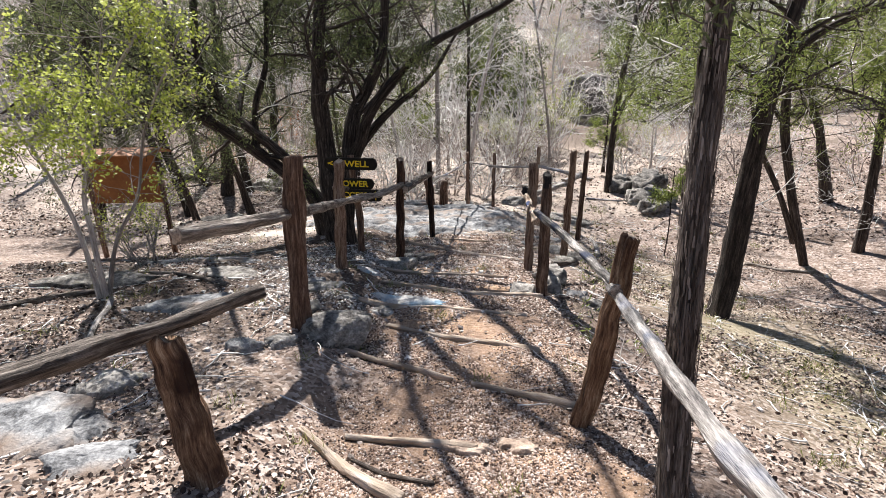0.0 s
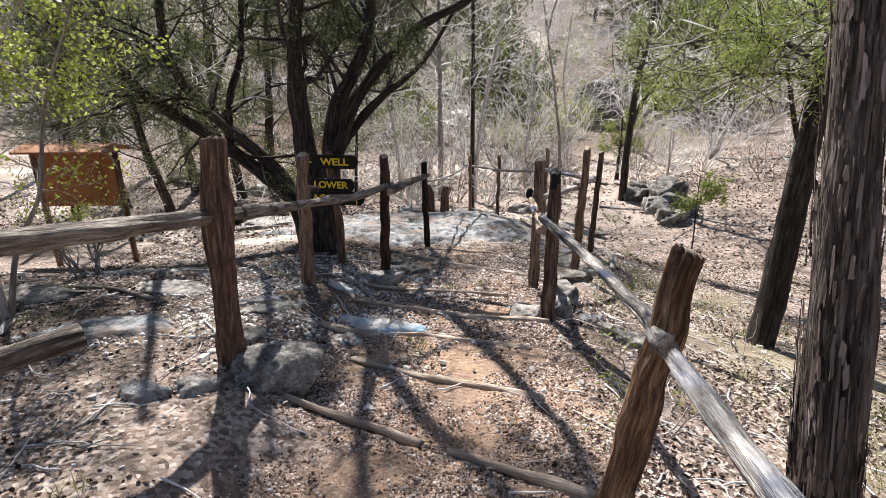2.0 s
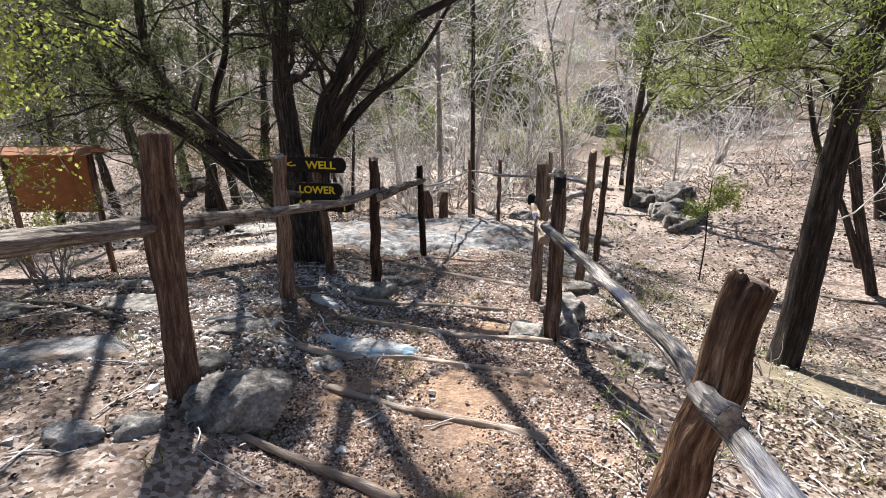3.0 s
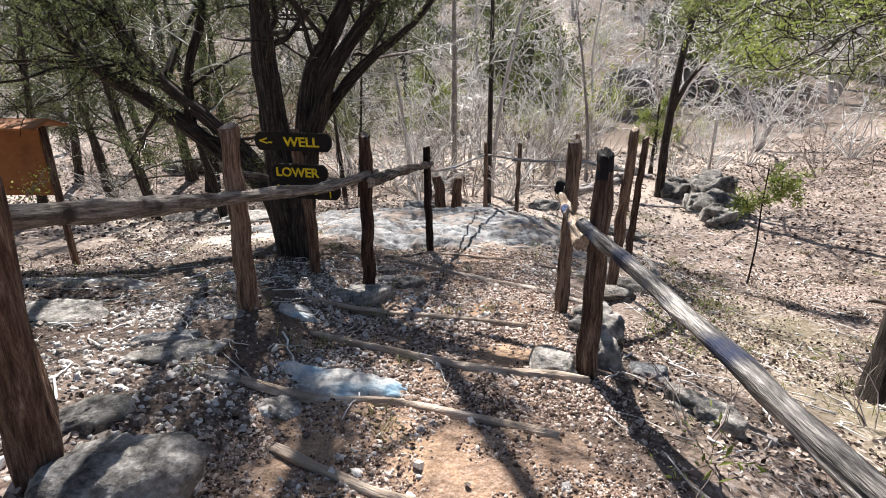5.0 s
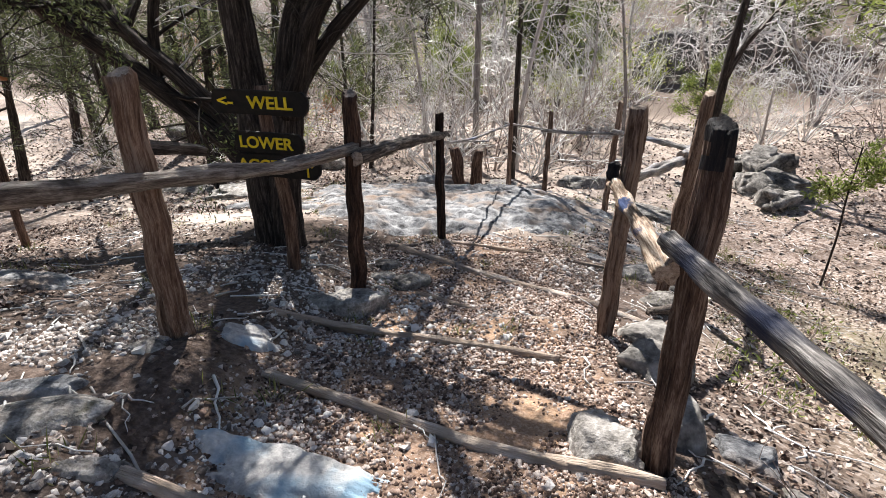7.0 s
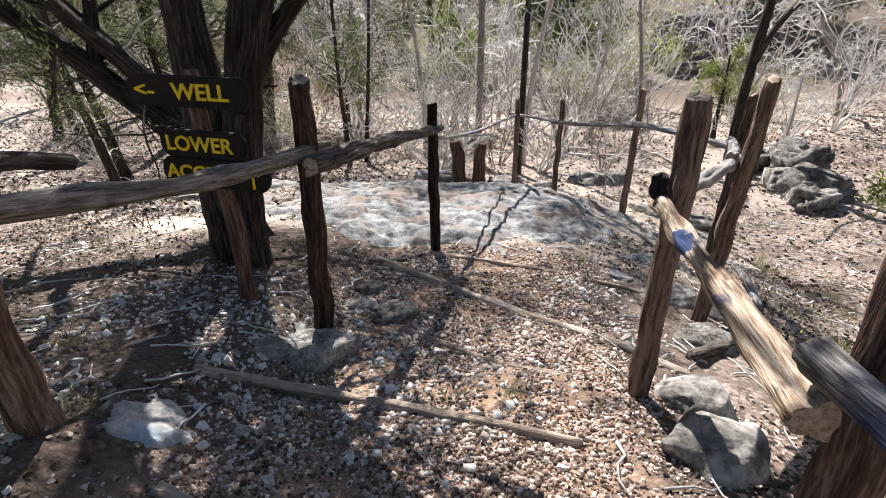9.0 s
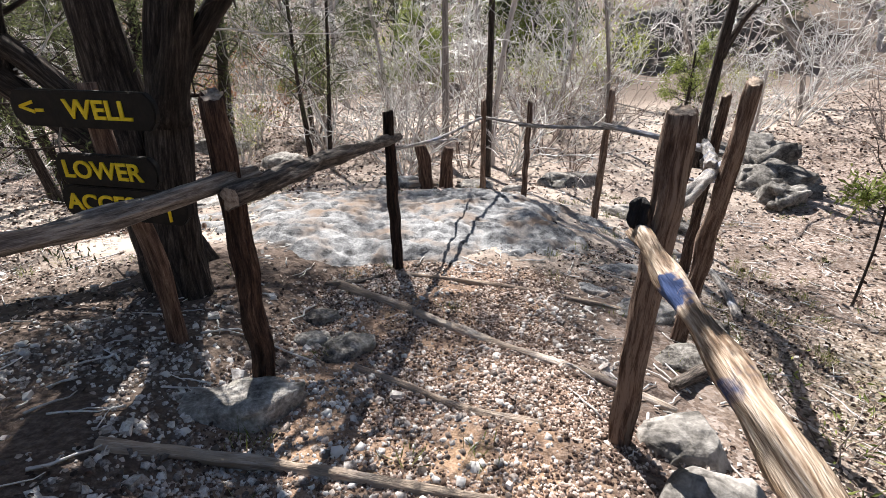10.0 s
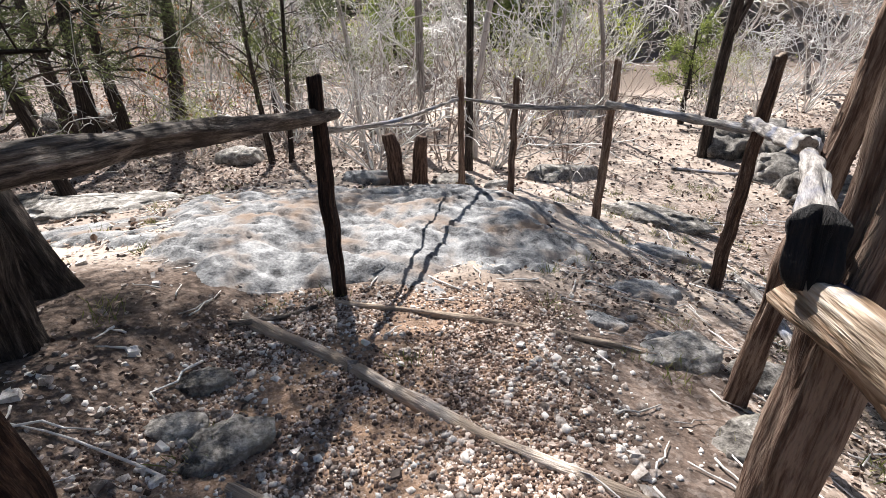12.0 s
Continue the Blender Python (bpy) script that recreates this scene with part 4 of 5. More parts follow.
fallen([(3.25, 10.6), (3.15, 9.9), (2.95, 9.1)], 0.035, 0.045, M_PALE, "pale barkless pole lying outside fence", 71.0)
fallen([(1.74, 7.5), (1.95, 7.72), (2.27, 8.02)], 0.04, 0.05, M_RAIL, "short grey log stub beside step", 72.0)
fallen([(-4.2, 4.3), (-3.9, 4.6), (-3.5, 4.9)], 0.035, 0.025, M_RAIL, "dark fallen branch under the shrub", 73.0)
fallen([(-2.9, 3.65), (-3.05, 4.0), (-3.15, 4.3), (-3.3, 4.6)], 0.022, 0.03, M_PALE, "curved pale dead branch in leaf litter", 74.0)
fallen([(-0.52, 2.3), (-0.3, 2.14), (-0.05, 2.06)], 0.012, 0.016, M_RAIL, "thin dark stick on the path", 75.0)
fallen([(6.0, 9.4), (6.4, 8.9), (6.9, 8.6)], 0.03, 0.02, M_RAIL, "grey fallen branch on the slope", 76.0)
fallen([(-2.4, 5.2), (-3.2, 5.5), (-4.4, 5.6)], 0.03, 0.02, M_RAIL, "long grey fallen branch in litter", 77.0)
fallen([(-0.75, 8.7), (-0.5, 8.85), (-0.3, 9.0)], 0.02, 0.014, M_RAIL, "short dead stick by fence post", 78.0)
fallen([(4.4, 15.2), (5.2, 14.6), (6.0, 15.0)], 0.03, 0.02, M_PALE, "pale fallen branch beyond the fence", 79.0)


def stump(x, y, h, r, lean, seed):
    t = thing("tree_stump", (x, y, gz(x, y)), "short broken cedar stump by the far fence", "stump", "stumps by the far fence")
    acc = Pieces()
    tube(acc, smoothpath([(0, 0, -0.1), (lean * 0.3, 0, h * 0.5), (lean, 0, h)], 12), np.linspace(r * 1.3, r * 0.9, 12), 12, True, 0.25, 0.3, seed)
    part("trunk", acc, M_POST, t)


stump(-0.32, 13.4, 0.75, 0.1, -0.1, 61.0)
stump(0.0, 13.45, 0.7, 0.09, 0.05, 62.0)


# ---- trail sign ----
def lettering(body, height, width, at, parent):
    """Raised painted letters facing -y, centred at `at` in the parent's frame."""
    cu = bpy.data.curves.new("lettering", "FONT")
    cu.body, cu.size, cu.extrude, cu.offset = body, 1.0, 0.03, 0.022
    cu.align_x, cu.align_y = "CENTER", "CENTER"
    tmp = new("lettering_source", cu)
    me = bpy.data.meshes.new_from_object(tmp.evaluated_get(bpy.context.evaluated_depsgraph_get()))
    bpy.data.objects.remove(tmp)
    co = np.array([v.co for v in me.vertices])
    lo, hi = co.min(0), co.max(0)
    co = (co - (lo + hi) / 2) * np.array([width / (hi[0] - lo[0]), height / (hi[1] - lo[1]), 0.006 / (hi[2] - lo[2])])
    me.vertices.foreach_set("co", np.stack([co[:, 0], -co[:, 2], co[:, 1]], -1).astype(np.float32).ravel())
    me.update()
    me.materials.clear()
    me.materials.append(M_YELLOW)
    ob = new("lettering", me)
    ob.parent, ob.location = parent, at
    return tagged(ob, "routed yellow painted letters")


def sign_board(parent, x0, x1, z0, z1, cut):
    """A thick board with clipped corners and softened edges, facing -y."""
    bm = bmesh.new()
    o = [(x0 + cut, z0), (x1 - cut, z0), (x1 - cut * 0.2, z0 + cut * 0.9), (x1, (z0 + z1) / 2), (x1 - cut * 0.2, z1 - cut * 0.9), (x1 - cut, z1), (x0 + cut, z1), (x0 + cut * 0.2, z1 - cut * 0.8), (x0, (z0 + z1) / 2), (x0 + cut * 0.2, z0 + cut * 0.8)]
    f = bm.faces.new([bm.verts.new((x, -0.018, z)) for x, z in o])
    r = bmesh.ops.extrude_face_region(bm, geom=[f])
    bmesh.ops.translate(bm, verts=[v for v in r["geom"] if isinstance(v, bmesh.types.BMVert)], vec=(0, 0.036, 0))
    bmesh.ops.recalc_face_normals(bm, faces=bm.faces)
    bmesh.ops.bevel(bm, geom=[e for e in bm.edges], offset=0.005, segments=2, affect="EDGES")
    me = bpy.data.meshes.new("board")
    bm.to_mesh(me)
    bm.free()
    me.materials.append(M_SIGN)
    ob = new("board", me)
    ob.parent = parent
    return ob


trail_sign = thing("trail_sign", (-1.3, 7.24, gz(-1.3, 7.4)), "dark brown wooden trail sign with yellow letters", "sign")
trail_sign.rotation_euler = (0, 0, radians(-8))
acc = Pieces()
up = -trail_sign.location.z
tube(acc, smoothpath([(0.0, 0.2, -0.15), (0.02, 0.16, 0.55), (-0.02, 0.075, 1.1), (-0.04, 0.07, 0.34 + up)], 20), np.linspace(0.055, 0.045, 20), 12, True, 0.15, 0.15, 3.0)
part("post", acc, M_POST, trail_sign)
board = sign_board(trail_sign, -0.41, 0.37, 0.145 + up, 0.315 + up, 0.045)
lettering("WELL", 0.088, 0.36, (0.07, -0.021, 0.232 + up), board)
lettering("<-", 0.06, 0.13, (-0.29, -0.021, 0.235 + up), board)
board = sign_board(trail_sign, -0.26, 0.31, -0.135 + up, 0.02 + up, 0.04)
lettering("LOWER", 0.088, 0.44, (0.01, -0.021, -0.055 + up), board)
board = sign_board(trail_sign, -0.28, 0.43, -0.31 + up, -0.14 + up, 0.045)
lettering("ACCESS", 0.085, 0.46, (-0.02, -0.021, -0.222 + up), board)
acc = Pieces()
for a, b in (((0.33, -0.29), (0.33, -0.17)), ((0.29, -0.215), (0.33, -0.165)), ((0.37, -0.215), (0.33, -0.165))):
    tube(acc, [(a[0], -0.02, a[1] + up), (b[0], -0.02, b[1] + up)], 0.008, 6)
part("arrow", acc, M_YELLOW, board, "yellow painted upward arrow")


def notice_board():
    """A backed panel on two cedar legs under a small pitched cap."""
    t = thing("notice_board", (-5.1, 8.15, gz(-5.1, 8.2)), "rust-brown wooden notice board on two posts", "notice board")
    t.rotation_euler = (0, 0, radians(4))
    o = t.location.z

    def box(name, lo, hi, mat, tilt=0.0):
        bm = bmesh.new()
        bmesh.ops.create_cube(bm, size=1)
        for v in bm.verts:
            v.co = Vector([lo[k] + (hi[k] - lo[k]) * (v.co[k] + 0.5) for k in range(3)])
        bmesh.ops.bevel(bm, geom=bm.edges[:], offset=0.006, segments=2, affect="EDGES")
        me = bpy.data.meshes.new(name)
        bm.to_mesh(me)
        bm.free()
        me.materials.append(mat)
        ob = new(name, me)
        ob.parent = t
        ob.rotation_euler = (tilt, 0, 0)
        return ob

    box("panel", (-0.58, -0.02, -0.57 - o), (0.46, 0.02, 0.2 - o), M_BOARD)
    for z in (-0.57, 0.14):
        box("batten", (-0.6, -0.035, z - o), (0.48, -0.021, z + 0.07 - o), M_BOARD)
    for x in (-0.64, 0.5):
        acc = Pieces()
        tube(acc, [(x + 0.02, 0, -0.25), (x, 0, 0.4), (x, 0, 0.9), (x, 0, 0.24 - o)], 0.042, 10, True, 0.12, 0.1, x)
        part("leg", acc, M_POST, t)
    for s in (-1, 1):
        r = box("roof", (-0.74, -0.16, 0), (0.6, 0.16, 0.03), M_BOARD)
        r.location = (0, s * 0.13, 0.255 - o)
        r.rotation_euler = (radians(-s * 16), 0, 0)


notice_board()


# ---- trees ----
def tree(name, at, stems, label, category, bark, seed, n=14, start=0.4, length=1.2, depth=2, kids=4, leaf=None, group="", twig=None, aim=0.25, spread=0.7, fold=0.3, sides=14, lean=(0, 0, 0), least=0.004, dead=0, gap=0.0):
    """A tree: trunk stems along given lines, branches from them, and leaf sprays at the twigs."""
    rng = np.random.default_rng(seed)
    t = thing(name, (at[0], at[1], gz(at[0], at[1])), label, category, group)
    o = np.array(t.location)
    wood, bare, tips, none = Pieces(), Pieces(), [], []
    for k, (pts, r0, r1, *share) in enumerate(stems):
        m = max(14, 5 * len(pts))
        p = smoothpath(pts, m) - o
        rr = np.linspace(r0, r1, m)
        rr[:3] *= np.array([1.35, 1.15, 1.05])
        trunk = Pieces()
        tube(trunk, p, rr, sides, True, 0.16, fold, seed + k * 1.7)
        part("trunk" if k == 0 else "limb", trunk, bark, t)
        boughs = share[0] if share else n
        for i in range(boughs):
            u = start + (1 - start) * (i + rng.random()) / boughs
            j = min(int(u * (m - 1)), m - 2)
            base = p[j] + (p[j + 1] - p[j]) * (u * (m - 1) - j)
            th = rng.uniform(0, 2 * math.pi)
            way = np.array([math.cos(th), math.sin(th), aim + 0.35 * rng.normal()]) + np.array(lean) + 0.5 * u * unit(p[j + 1] - p[j])
            grow(wood, tips, base, way, length * (0.6 + 0.7 * rng.random()) * (1.25 - 0.55 * u), max(rr[j] * 0.32, least * 2), depth, rng, spread, kids, 0.35, 0.12, least, 5)
        for i in range(dead):
            u = 0.2 + 0.6 * rng.random()
            j = min(int(u * (m - 1)), m - 2)
            th = rng.uniform(0.05 * math.pi, 0.95 * math.pi)
            grow(bare, none, p[j], (math.cos(th), math.sin(th), 0.1 * rng.normal()), 0.8 + 0.9 * rng.random(), 0.01, 2, rng, 0.6, 4, 0.4, 0.0, 0.0022, 5)
    if wood.n:
        tagged(part("twigwork", wood, twig or bark, t), kind="stuff")
    if bare.n:
        tagged(part("dead_twigwork", bare, M_TWIG, t, "bare grey dead twigs"), kind="stuff")
    # the clearing round the sign stays free of sprays
    tips = [q for q in tips if not (-2.0 < q[0][0] + o[0] < -0.6 and q[0][1] + o[1] < 8.0 and q[0][2] + o[2] < 0.7)]
    if leaf and tips:
        mat, per, ln, wd, drop, scat = leaf
        part("crown", sprays(tips, rng, per, ln, wd, drop, scat, 0.0, gap), mat, t)
    return t


def bark_plates(t, pts, r0, r1, count, seed):
    """Loose curling plates of bark on a trunk."""
    rng = np.random.default_rng(seed)
    o = np.array(t.location)
    p = smoothpath(pts, 80) - o
    acc = Pieces()
    for i in range(count):
        u = rng.random()
        j = min(int(u * 79), 78)
        along = unit(p[j + 1] - p[j])
        a = unit(np.cross(along, (0.3, 1, 0.2)))
        c = np.cross(along, a)
        th, r = rng.uniform(0, 6.283), r0 + (r1 - r0) * u
        ln, wd, lift = 0.03 + 0.09 * rng.random() ** 2, 0.05 + 0.15 * rng.random(), 0.007 * rng.random() ** 2
        rows = []
        for s, q in ((-0.5, 0.0), (0.0, 0.4), (0.5, 1.0)):
            for w in (-0.5, 0.0, 0.5):
                ang = th + w * wd * (0.5 + 0.8 * rng.random()) * (1 - 0.5 * abs(s))
                d = a * math.cos(ang) + c * math.sin(ang)
                rows.append(p[j] + along * (s + 0.3 * (rng.random() - 0.5)) * ln + d * (r * 1.02 + lift * q + 0.003 * rng.random()))
        acc.add(rows, [[0, 1, 4, 3], [1, 2, 5, 4], [3, 4, 7, 6], [4, 5, 8, 7]], [[math.cos(th) * r + i, math.sin(th) * r, u * 0.3]] * 9)
    tagged(part("loose_bark", acc, M_PLATE, t, "loose grey flakes of bark", smooth=False), kind="stuff")


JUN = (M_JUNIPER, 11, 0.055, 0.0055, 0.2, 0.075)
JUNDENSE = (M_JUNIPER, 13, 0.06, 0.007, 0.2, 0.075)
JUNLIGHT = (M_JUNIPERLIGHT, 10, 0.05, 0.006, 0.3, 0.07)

# the big many-stemmed juniper behind the sign
tree("juniper_tree", (-1.75, 8.3), [
    ([(-1.8, 8.32, -1.5), (-1.86, 8.3, -0.38), (-1.9, 8.3, 0.42), (-1.93, 8.3, 1.0), (-1.93, 8.3, 1.55), (-1.8, 8.4, 2.8), (-1.7, 8.5, 4.6), (-1.3, 8.4, 6.4)], 0.19, 0.04),
    ([(-1.62, 8.2, -1.5), (-1.63, 8.22, -0.83), (-1.5, 8.25, 0.3), (-1.41, 8.3, 0.82), (-1.17, 8.3, 1.26), (-0.9, 8.4, 2.0), (-0.9, 8.6, 3.8), (-0.9, 8.5, 5.4)], 0.165, 0.03),
    ([(-1.5, 8.2, 0.05), (-1.3, 8.05, 0.4), (-1.07, 8.0, 0.93), (-0.37, 8.0, 1.72), (0.3, 8.05, 2.1), (0.9, 8.1, 2.4), (1.5, 8.2, 2.8)], 0.1, 0.025, 6),
    # The next four limbs are added, mostly out of view, to cast dappled shade.
    ([(-1.92, 8.35, 0.9), (-2.2, 9.2, 1.4), (-2.3, 10.2, 1.8), (-2.1, 11.2, 2.1)], 0.06, 0.02, 12),
    ([(-1.78, 8.42, 1.7), (-1.55, 9.5, 2.0), (-1.25, 10.6, 2.2), (-1.0, 11.6, 2.5)], 0.06, 0.02, 14),
    ([(-0.9, 8.55, 3.6), (-0.7, 8.0, 4.5), (-0.9, 7.4, 5.2), (-1.0, 6.9, 5.8)], 0.05, 0.02, 7),
    ([(-1.75, 8.45, 3.6), (-1.9, 7.9, 4.6), (-1.7, 7.1, 5.5), (-1.3, 6.3, 6.2)], 0.06, 0.02),
    ([(-1.45, 8.2, 0.2), (-1.05, 8.1, 0.66), (-0.72, 8.05, 0.98), (-0.18, 8.1, 1.42), (0.25, 8.3, 2.1)], 0.075, 0.02, 5),
], "dark many-stemmed juniper tree with shaggy bark", "tree", M_BARK, 5, n=14, start=0.38, length=1.5, kids=5, leaf=JUNDENSE, group="junipers", dead=3, gap=0.17)
tree("juniper_tree", (-2.1, 8.95), [
    ([(-1.95, 8.9, -1.5), (-2.25, 8.95, -0.75), (-2.64, 9.0, -0.38), (-3.48, 9.0, 0.28), (-4.42, 9.0, 0.92), (-4.95, 9.1, 1.6), (-5.0, 9.0, 3.4), (-4.6, 8.4, 5.2)], 0.16, 0.035),
    ([(-2.2, 9.1, -1.5), (-2.5, 9.1, -0.4), (-3.02, 9.05, 0.22), (-3.63, 9.0, 0.8), (-4.07, 9.0, 1.7), (-3.8, 8.9, 3.6), (-3.2, 8.3, 5.4)], 0.125, 0.03),
    ([(-3.55, 9.0, 0.7), (-3.6, 9.9, 1.5), (-3.5, 10.9, 2.2), (-3.2, 11.8, 2.8)], 0.05, 0.02, 12),
    # Limb added above the view to put dappled shade on the ledge.
    ([(-3.5, 10.8, 2.1), (-3.0, 12.2, 3.3), (-2.2, 13.2, 4.0), (-1.2, 13.8, 4.4)], 0.05, 0.02, 14),
    ([(-3.3, 9.02, 0.2), (-3.25, 9.1, 0.9), (-3.0, 9.2, 1.7), (-2.8, 9.0, 3.4), (-2.5, 8.2, 5.2)], 0.06, 0.03),
], "leaning dark juniper with many dead grey twigs", "tree", M_BARK, 8, n=20, start=0.42, length=1.7, kids=5, leaf=JUNDENSE, group="junipers", dead=4, gap=-0.12)
# trees on the right-hand slope
# Its crown is added above the view, to cast dappled shade.
near_trunk = tree("juniper_tree", (0.9, 1.5), [([(0.9, 1.47, -0.75), (0.9, 1.5, -0.4), (0.96, 1.75, 0.25), (1.02, 1.96, 0.8), (1.13, 2.26, 1.5), (1.25, 2.56, 2.2), (1.4, 2.8, 3.4), (1.5, 3.0, 5.0)], 0.062, 0.036)],
     "slim juniper trunk with peeling flakes of bark", "tree", M_PLATE, 11, n=22, start=0.62, length=1.3, kids=4, leaf=JUN, group="junipers", fold=0.4, sides=26)
bark_plates(near_trunk, [(0.9, 1.47, -0.75), (0.9, 1.5, -0.4), (0.96, 1.75, 0.25), (1.02, 1.96, 0.8), (1.13, 2.26, 1.5), (1.25, 2.56, 2.2)], 0.063, 0.053, 1700, 5)
tree("juniper_tree", (3.72, 6.2), [
    ([(3.7, 6.2, -2.0), (3.87, 6.35, -1.1), (3.9, 6.4, 0.0), (3.92, 6.4, 0.87), (4.0, 6.4, 1.8), (4.1, 6.5, 2.5), (4.3, 6.8, 4.5)], 0.15, 0.07),
    ([(4.0, 6.4, 1.5), (4.2, 6.4, 1.75), (4.55, 6.4, 2.0), (5.02, 6.4, 2.2), (6.2, 6.6, 2.7)], 0.06, 0.025),
    ([(3.95, 6.4, 1.15), (3.6, 6.45, 1.25), (3.1, 6.6, 1.25)], 0.02, 0.008),
    ([(3.95, 6.4, 1.2), (4.45, 6.35, 1.32), (5.0, 6.3, 1.2), (5.6, 6.3, 0.98)], 0.025, 0.01),
    ([(3.92, 6.4, 1.3), (3.6, 7.1, 1.7), (3.5, 8.3, 1.75), (3.3, 9.5, 1.35)], 0.03, 0.01, 9),
    ([(3.97, 6.4, 1.6), (4.3, 7.5, 1.95), (4.6, 8.7, 1.6), (4.7, 9.6, 1.05)], 0.03, 0.01, 9),
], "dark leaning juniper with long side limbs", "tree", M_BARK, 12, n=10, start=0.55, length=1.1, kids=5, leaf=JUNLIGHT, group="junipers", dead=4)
tree("juniper_tree", (7.0, 9.1), [
    ([(7.05, 9.1, -2.3), (6.85, 9.1, -1.8), (6.3, 9.1, -0.4), (5.95, 9.1, 0.8), (5.9, 9.2, 2.4), (6.1, 9.4, 4.2)], 0.09, 0.05),
    ([(6.0, 9.15, 0.6), (5.5, 9.6, 1.4), (4.9, 10.3, 1.85), (4.3, 11.0, 1.8)], 0.03, 0.012, 12),
    ([(6.7, 9.15, -1.6), (6.25, 9.2, -0.7), (5.7, 9.3, 0.3), (5.3, 9.4, 1.6)], 0.06, 0.03),
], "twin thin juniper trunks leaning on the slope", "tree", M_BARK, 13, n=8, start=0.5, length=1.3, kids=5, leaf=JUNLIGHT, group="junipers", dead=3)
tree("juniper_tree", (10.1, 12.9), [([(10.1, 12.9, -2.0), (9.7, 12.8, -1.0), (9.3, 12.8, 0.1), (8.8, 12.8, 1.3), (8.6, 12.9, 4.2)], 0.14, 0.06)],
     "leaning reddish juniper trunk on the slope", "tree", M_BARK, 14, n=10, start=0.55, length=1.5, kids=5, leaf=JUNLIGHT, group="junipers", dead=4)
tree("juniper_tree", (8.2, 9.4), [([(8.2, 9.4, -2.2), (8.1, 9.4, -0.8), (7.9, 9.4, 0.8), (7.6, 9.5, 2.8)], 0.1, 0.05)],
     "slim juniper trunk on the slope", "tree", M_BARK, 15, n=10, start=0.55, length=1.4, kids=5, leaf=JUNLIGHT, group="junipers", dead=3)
# left side
for k, (x, y, h, r, lx) in enumerate([(-7.2, 16.6, 6, 0.2, 0.3), (-6.6, 17.0, 5.5, 0.16, -0.4), (-10.9, 19.6, 6, 0.17, -0.8), (-15, 21.2, 6.5, 0.2, -0.7), (-6.2, 18.3, 6.5, 0.2, 0.5), (-3.1, 15.9, 5, 0.07, -0.3), (-2.7, 15.8, 5, 0.06, 0.25), (-5.0, 13.0, 4.5, 0.11, -0.8), (-8.4, 17.7, 6, 0.18, -0.5), (-7.5, 7.4, 5, 0.12, -0.5), (-10.5, 10.0, 5.5, 0.15, 0.4), (-13.5, 12.5, 6, 0.17, -0.2), (-6.2, 12.4, 5.0, 0.09, -0.9), (-5.6, 5.6, 4.5, 0.09, -0.4), (-7.0, 13.6, 5.5, 0.11, -0.9), (-9.4, 15.4, 6, 0.14, -0.5), (-11.6, 17.0, 6, 0.13, 0.6), (-8.4, 12.0, 5, 0.1, 0.5)]):
    z = gz(x, y)
    tree("juniper_tree", (x, y), [([(x, y, z - 0.2), (x + lx * 0.3, y, z + h * 0.2), (x + lx * 0.6, y, z + h * 0.45), (x + lx, y + 0.2, z + h)], r, r * 0.35)],
         "juniper with dark bare trunk in the woods", "tree", M_BARK, 30 + k, n=14, start=0.45, length=1.7, kids=4, leaf=JUNDENSE, group="junipers", dead=6, sides=10, gap=-0.15)


def shrub(name, at, label, category, seed, stems, height, bark, leaf=None, kids=5, depth=2, thick=0.012, flare=0.45, group="", least=0.003):
    """Many thin stems from one root."""
    rng = np.random.default_rng(seed)
    t = thing(name, (at[0], at[1], gz(at[0], at[1]) - 0.03), label, category, group)
    acc, tips = Pieces(), []
    for i in range(stems):
        th = rng.uniform(0, 2 * math.pi)
        way = (flare * math.cos(th), flare * math.sin(th), 1)
        grow(acc, tips, np.array([0.1 * math.cos(th), 0.1 * math.sin(th), 0]), way, height * (0.6 + 0.5 * rng.random()), thick * (0.6 + 0.7 * rng.random()), depth, rng, 0.5, kids, 0.35, 0.15, least, 5)
    tagged(part("brush", acc, bark, t), kind="stuff")
    if leaf:
        mat, per, ln, wd, drop, scat = leaf
        part("leaves", sprays(tips, rng, per, ln, wd, drop, scat, 0.08), mat, t)
    return t


GREEN = (M_LEAF, 4, 0.028, 0.008, 0.1, 0.05)
# leafy shrubs beside the upper steps
tree("leafy_shrub", (-3.43, 4.66), [
    ([(-3.4, 4.66, -0.8), (-3.39, 4.66, -0.03), (-3.35, 4.66, 0.47), (-3.0, 4.7, 1.3), (-2.5, 4.8, 2.0)], 0.03, 0.01),
    ([(-3.42, 4.68, -0.8), (-3.2, 4.7, -0.1), (-2.9, 4.7, 0.36), (-2.7, 4.7, 1.0), (-2.2, 4.6, 1.8)], 0.024, 0.008),
    ([(-3.45, 4.66, -0.8), (-3.55, 4.7, 0.1), (-3.75, 4.7, 0.74), (-3.9, 4.7, 1.2), (-4.1, 4.8, 2.1)], 0.026, 0.01),
], "spindly shrub with fresh yellow-green spring leaves", "shrub", M_GREYBARK, 50, n=10, start=0.42, length=0.9, kids=4, leaf=(M_LEAF, 6, 0.034, 0.0115, 0.1, 0.045), sides=8, fold=0.1, least=0.0025)
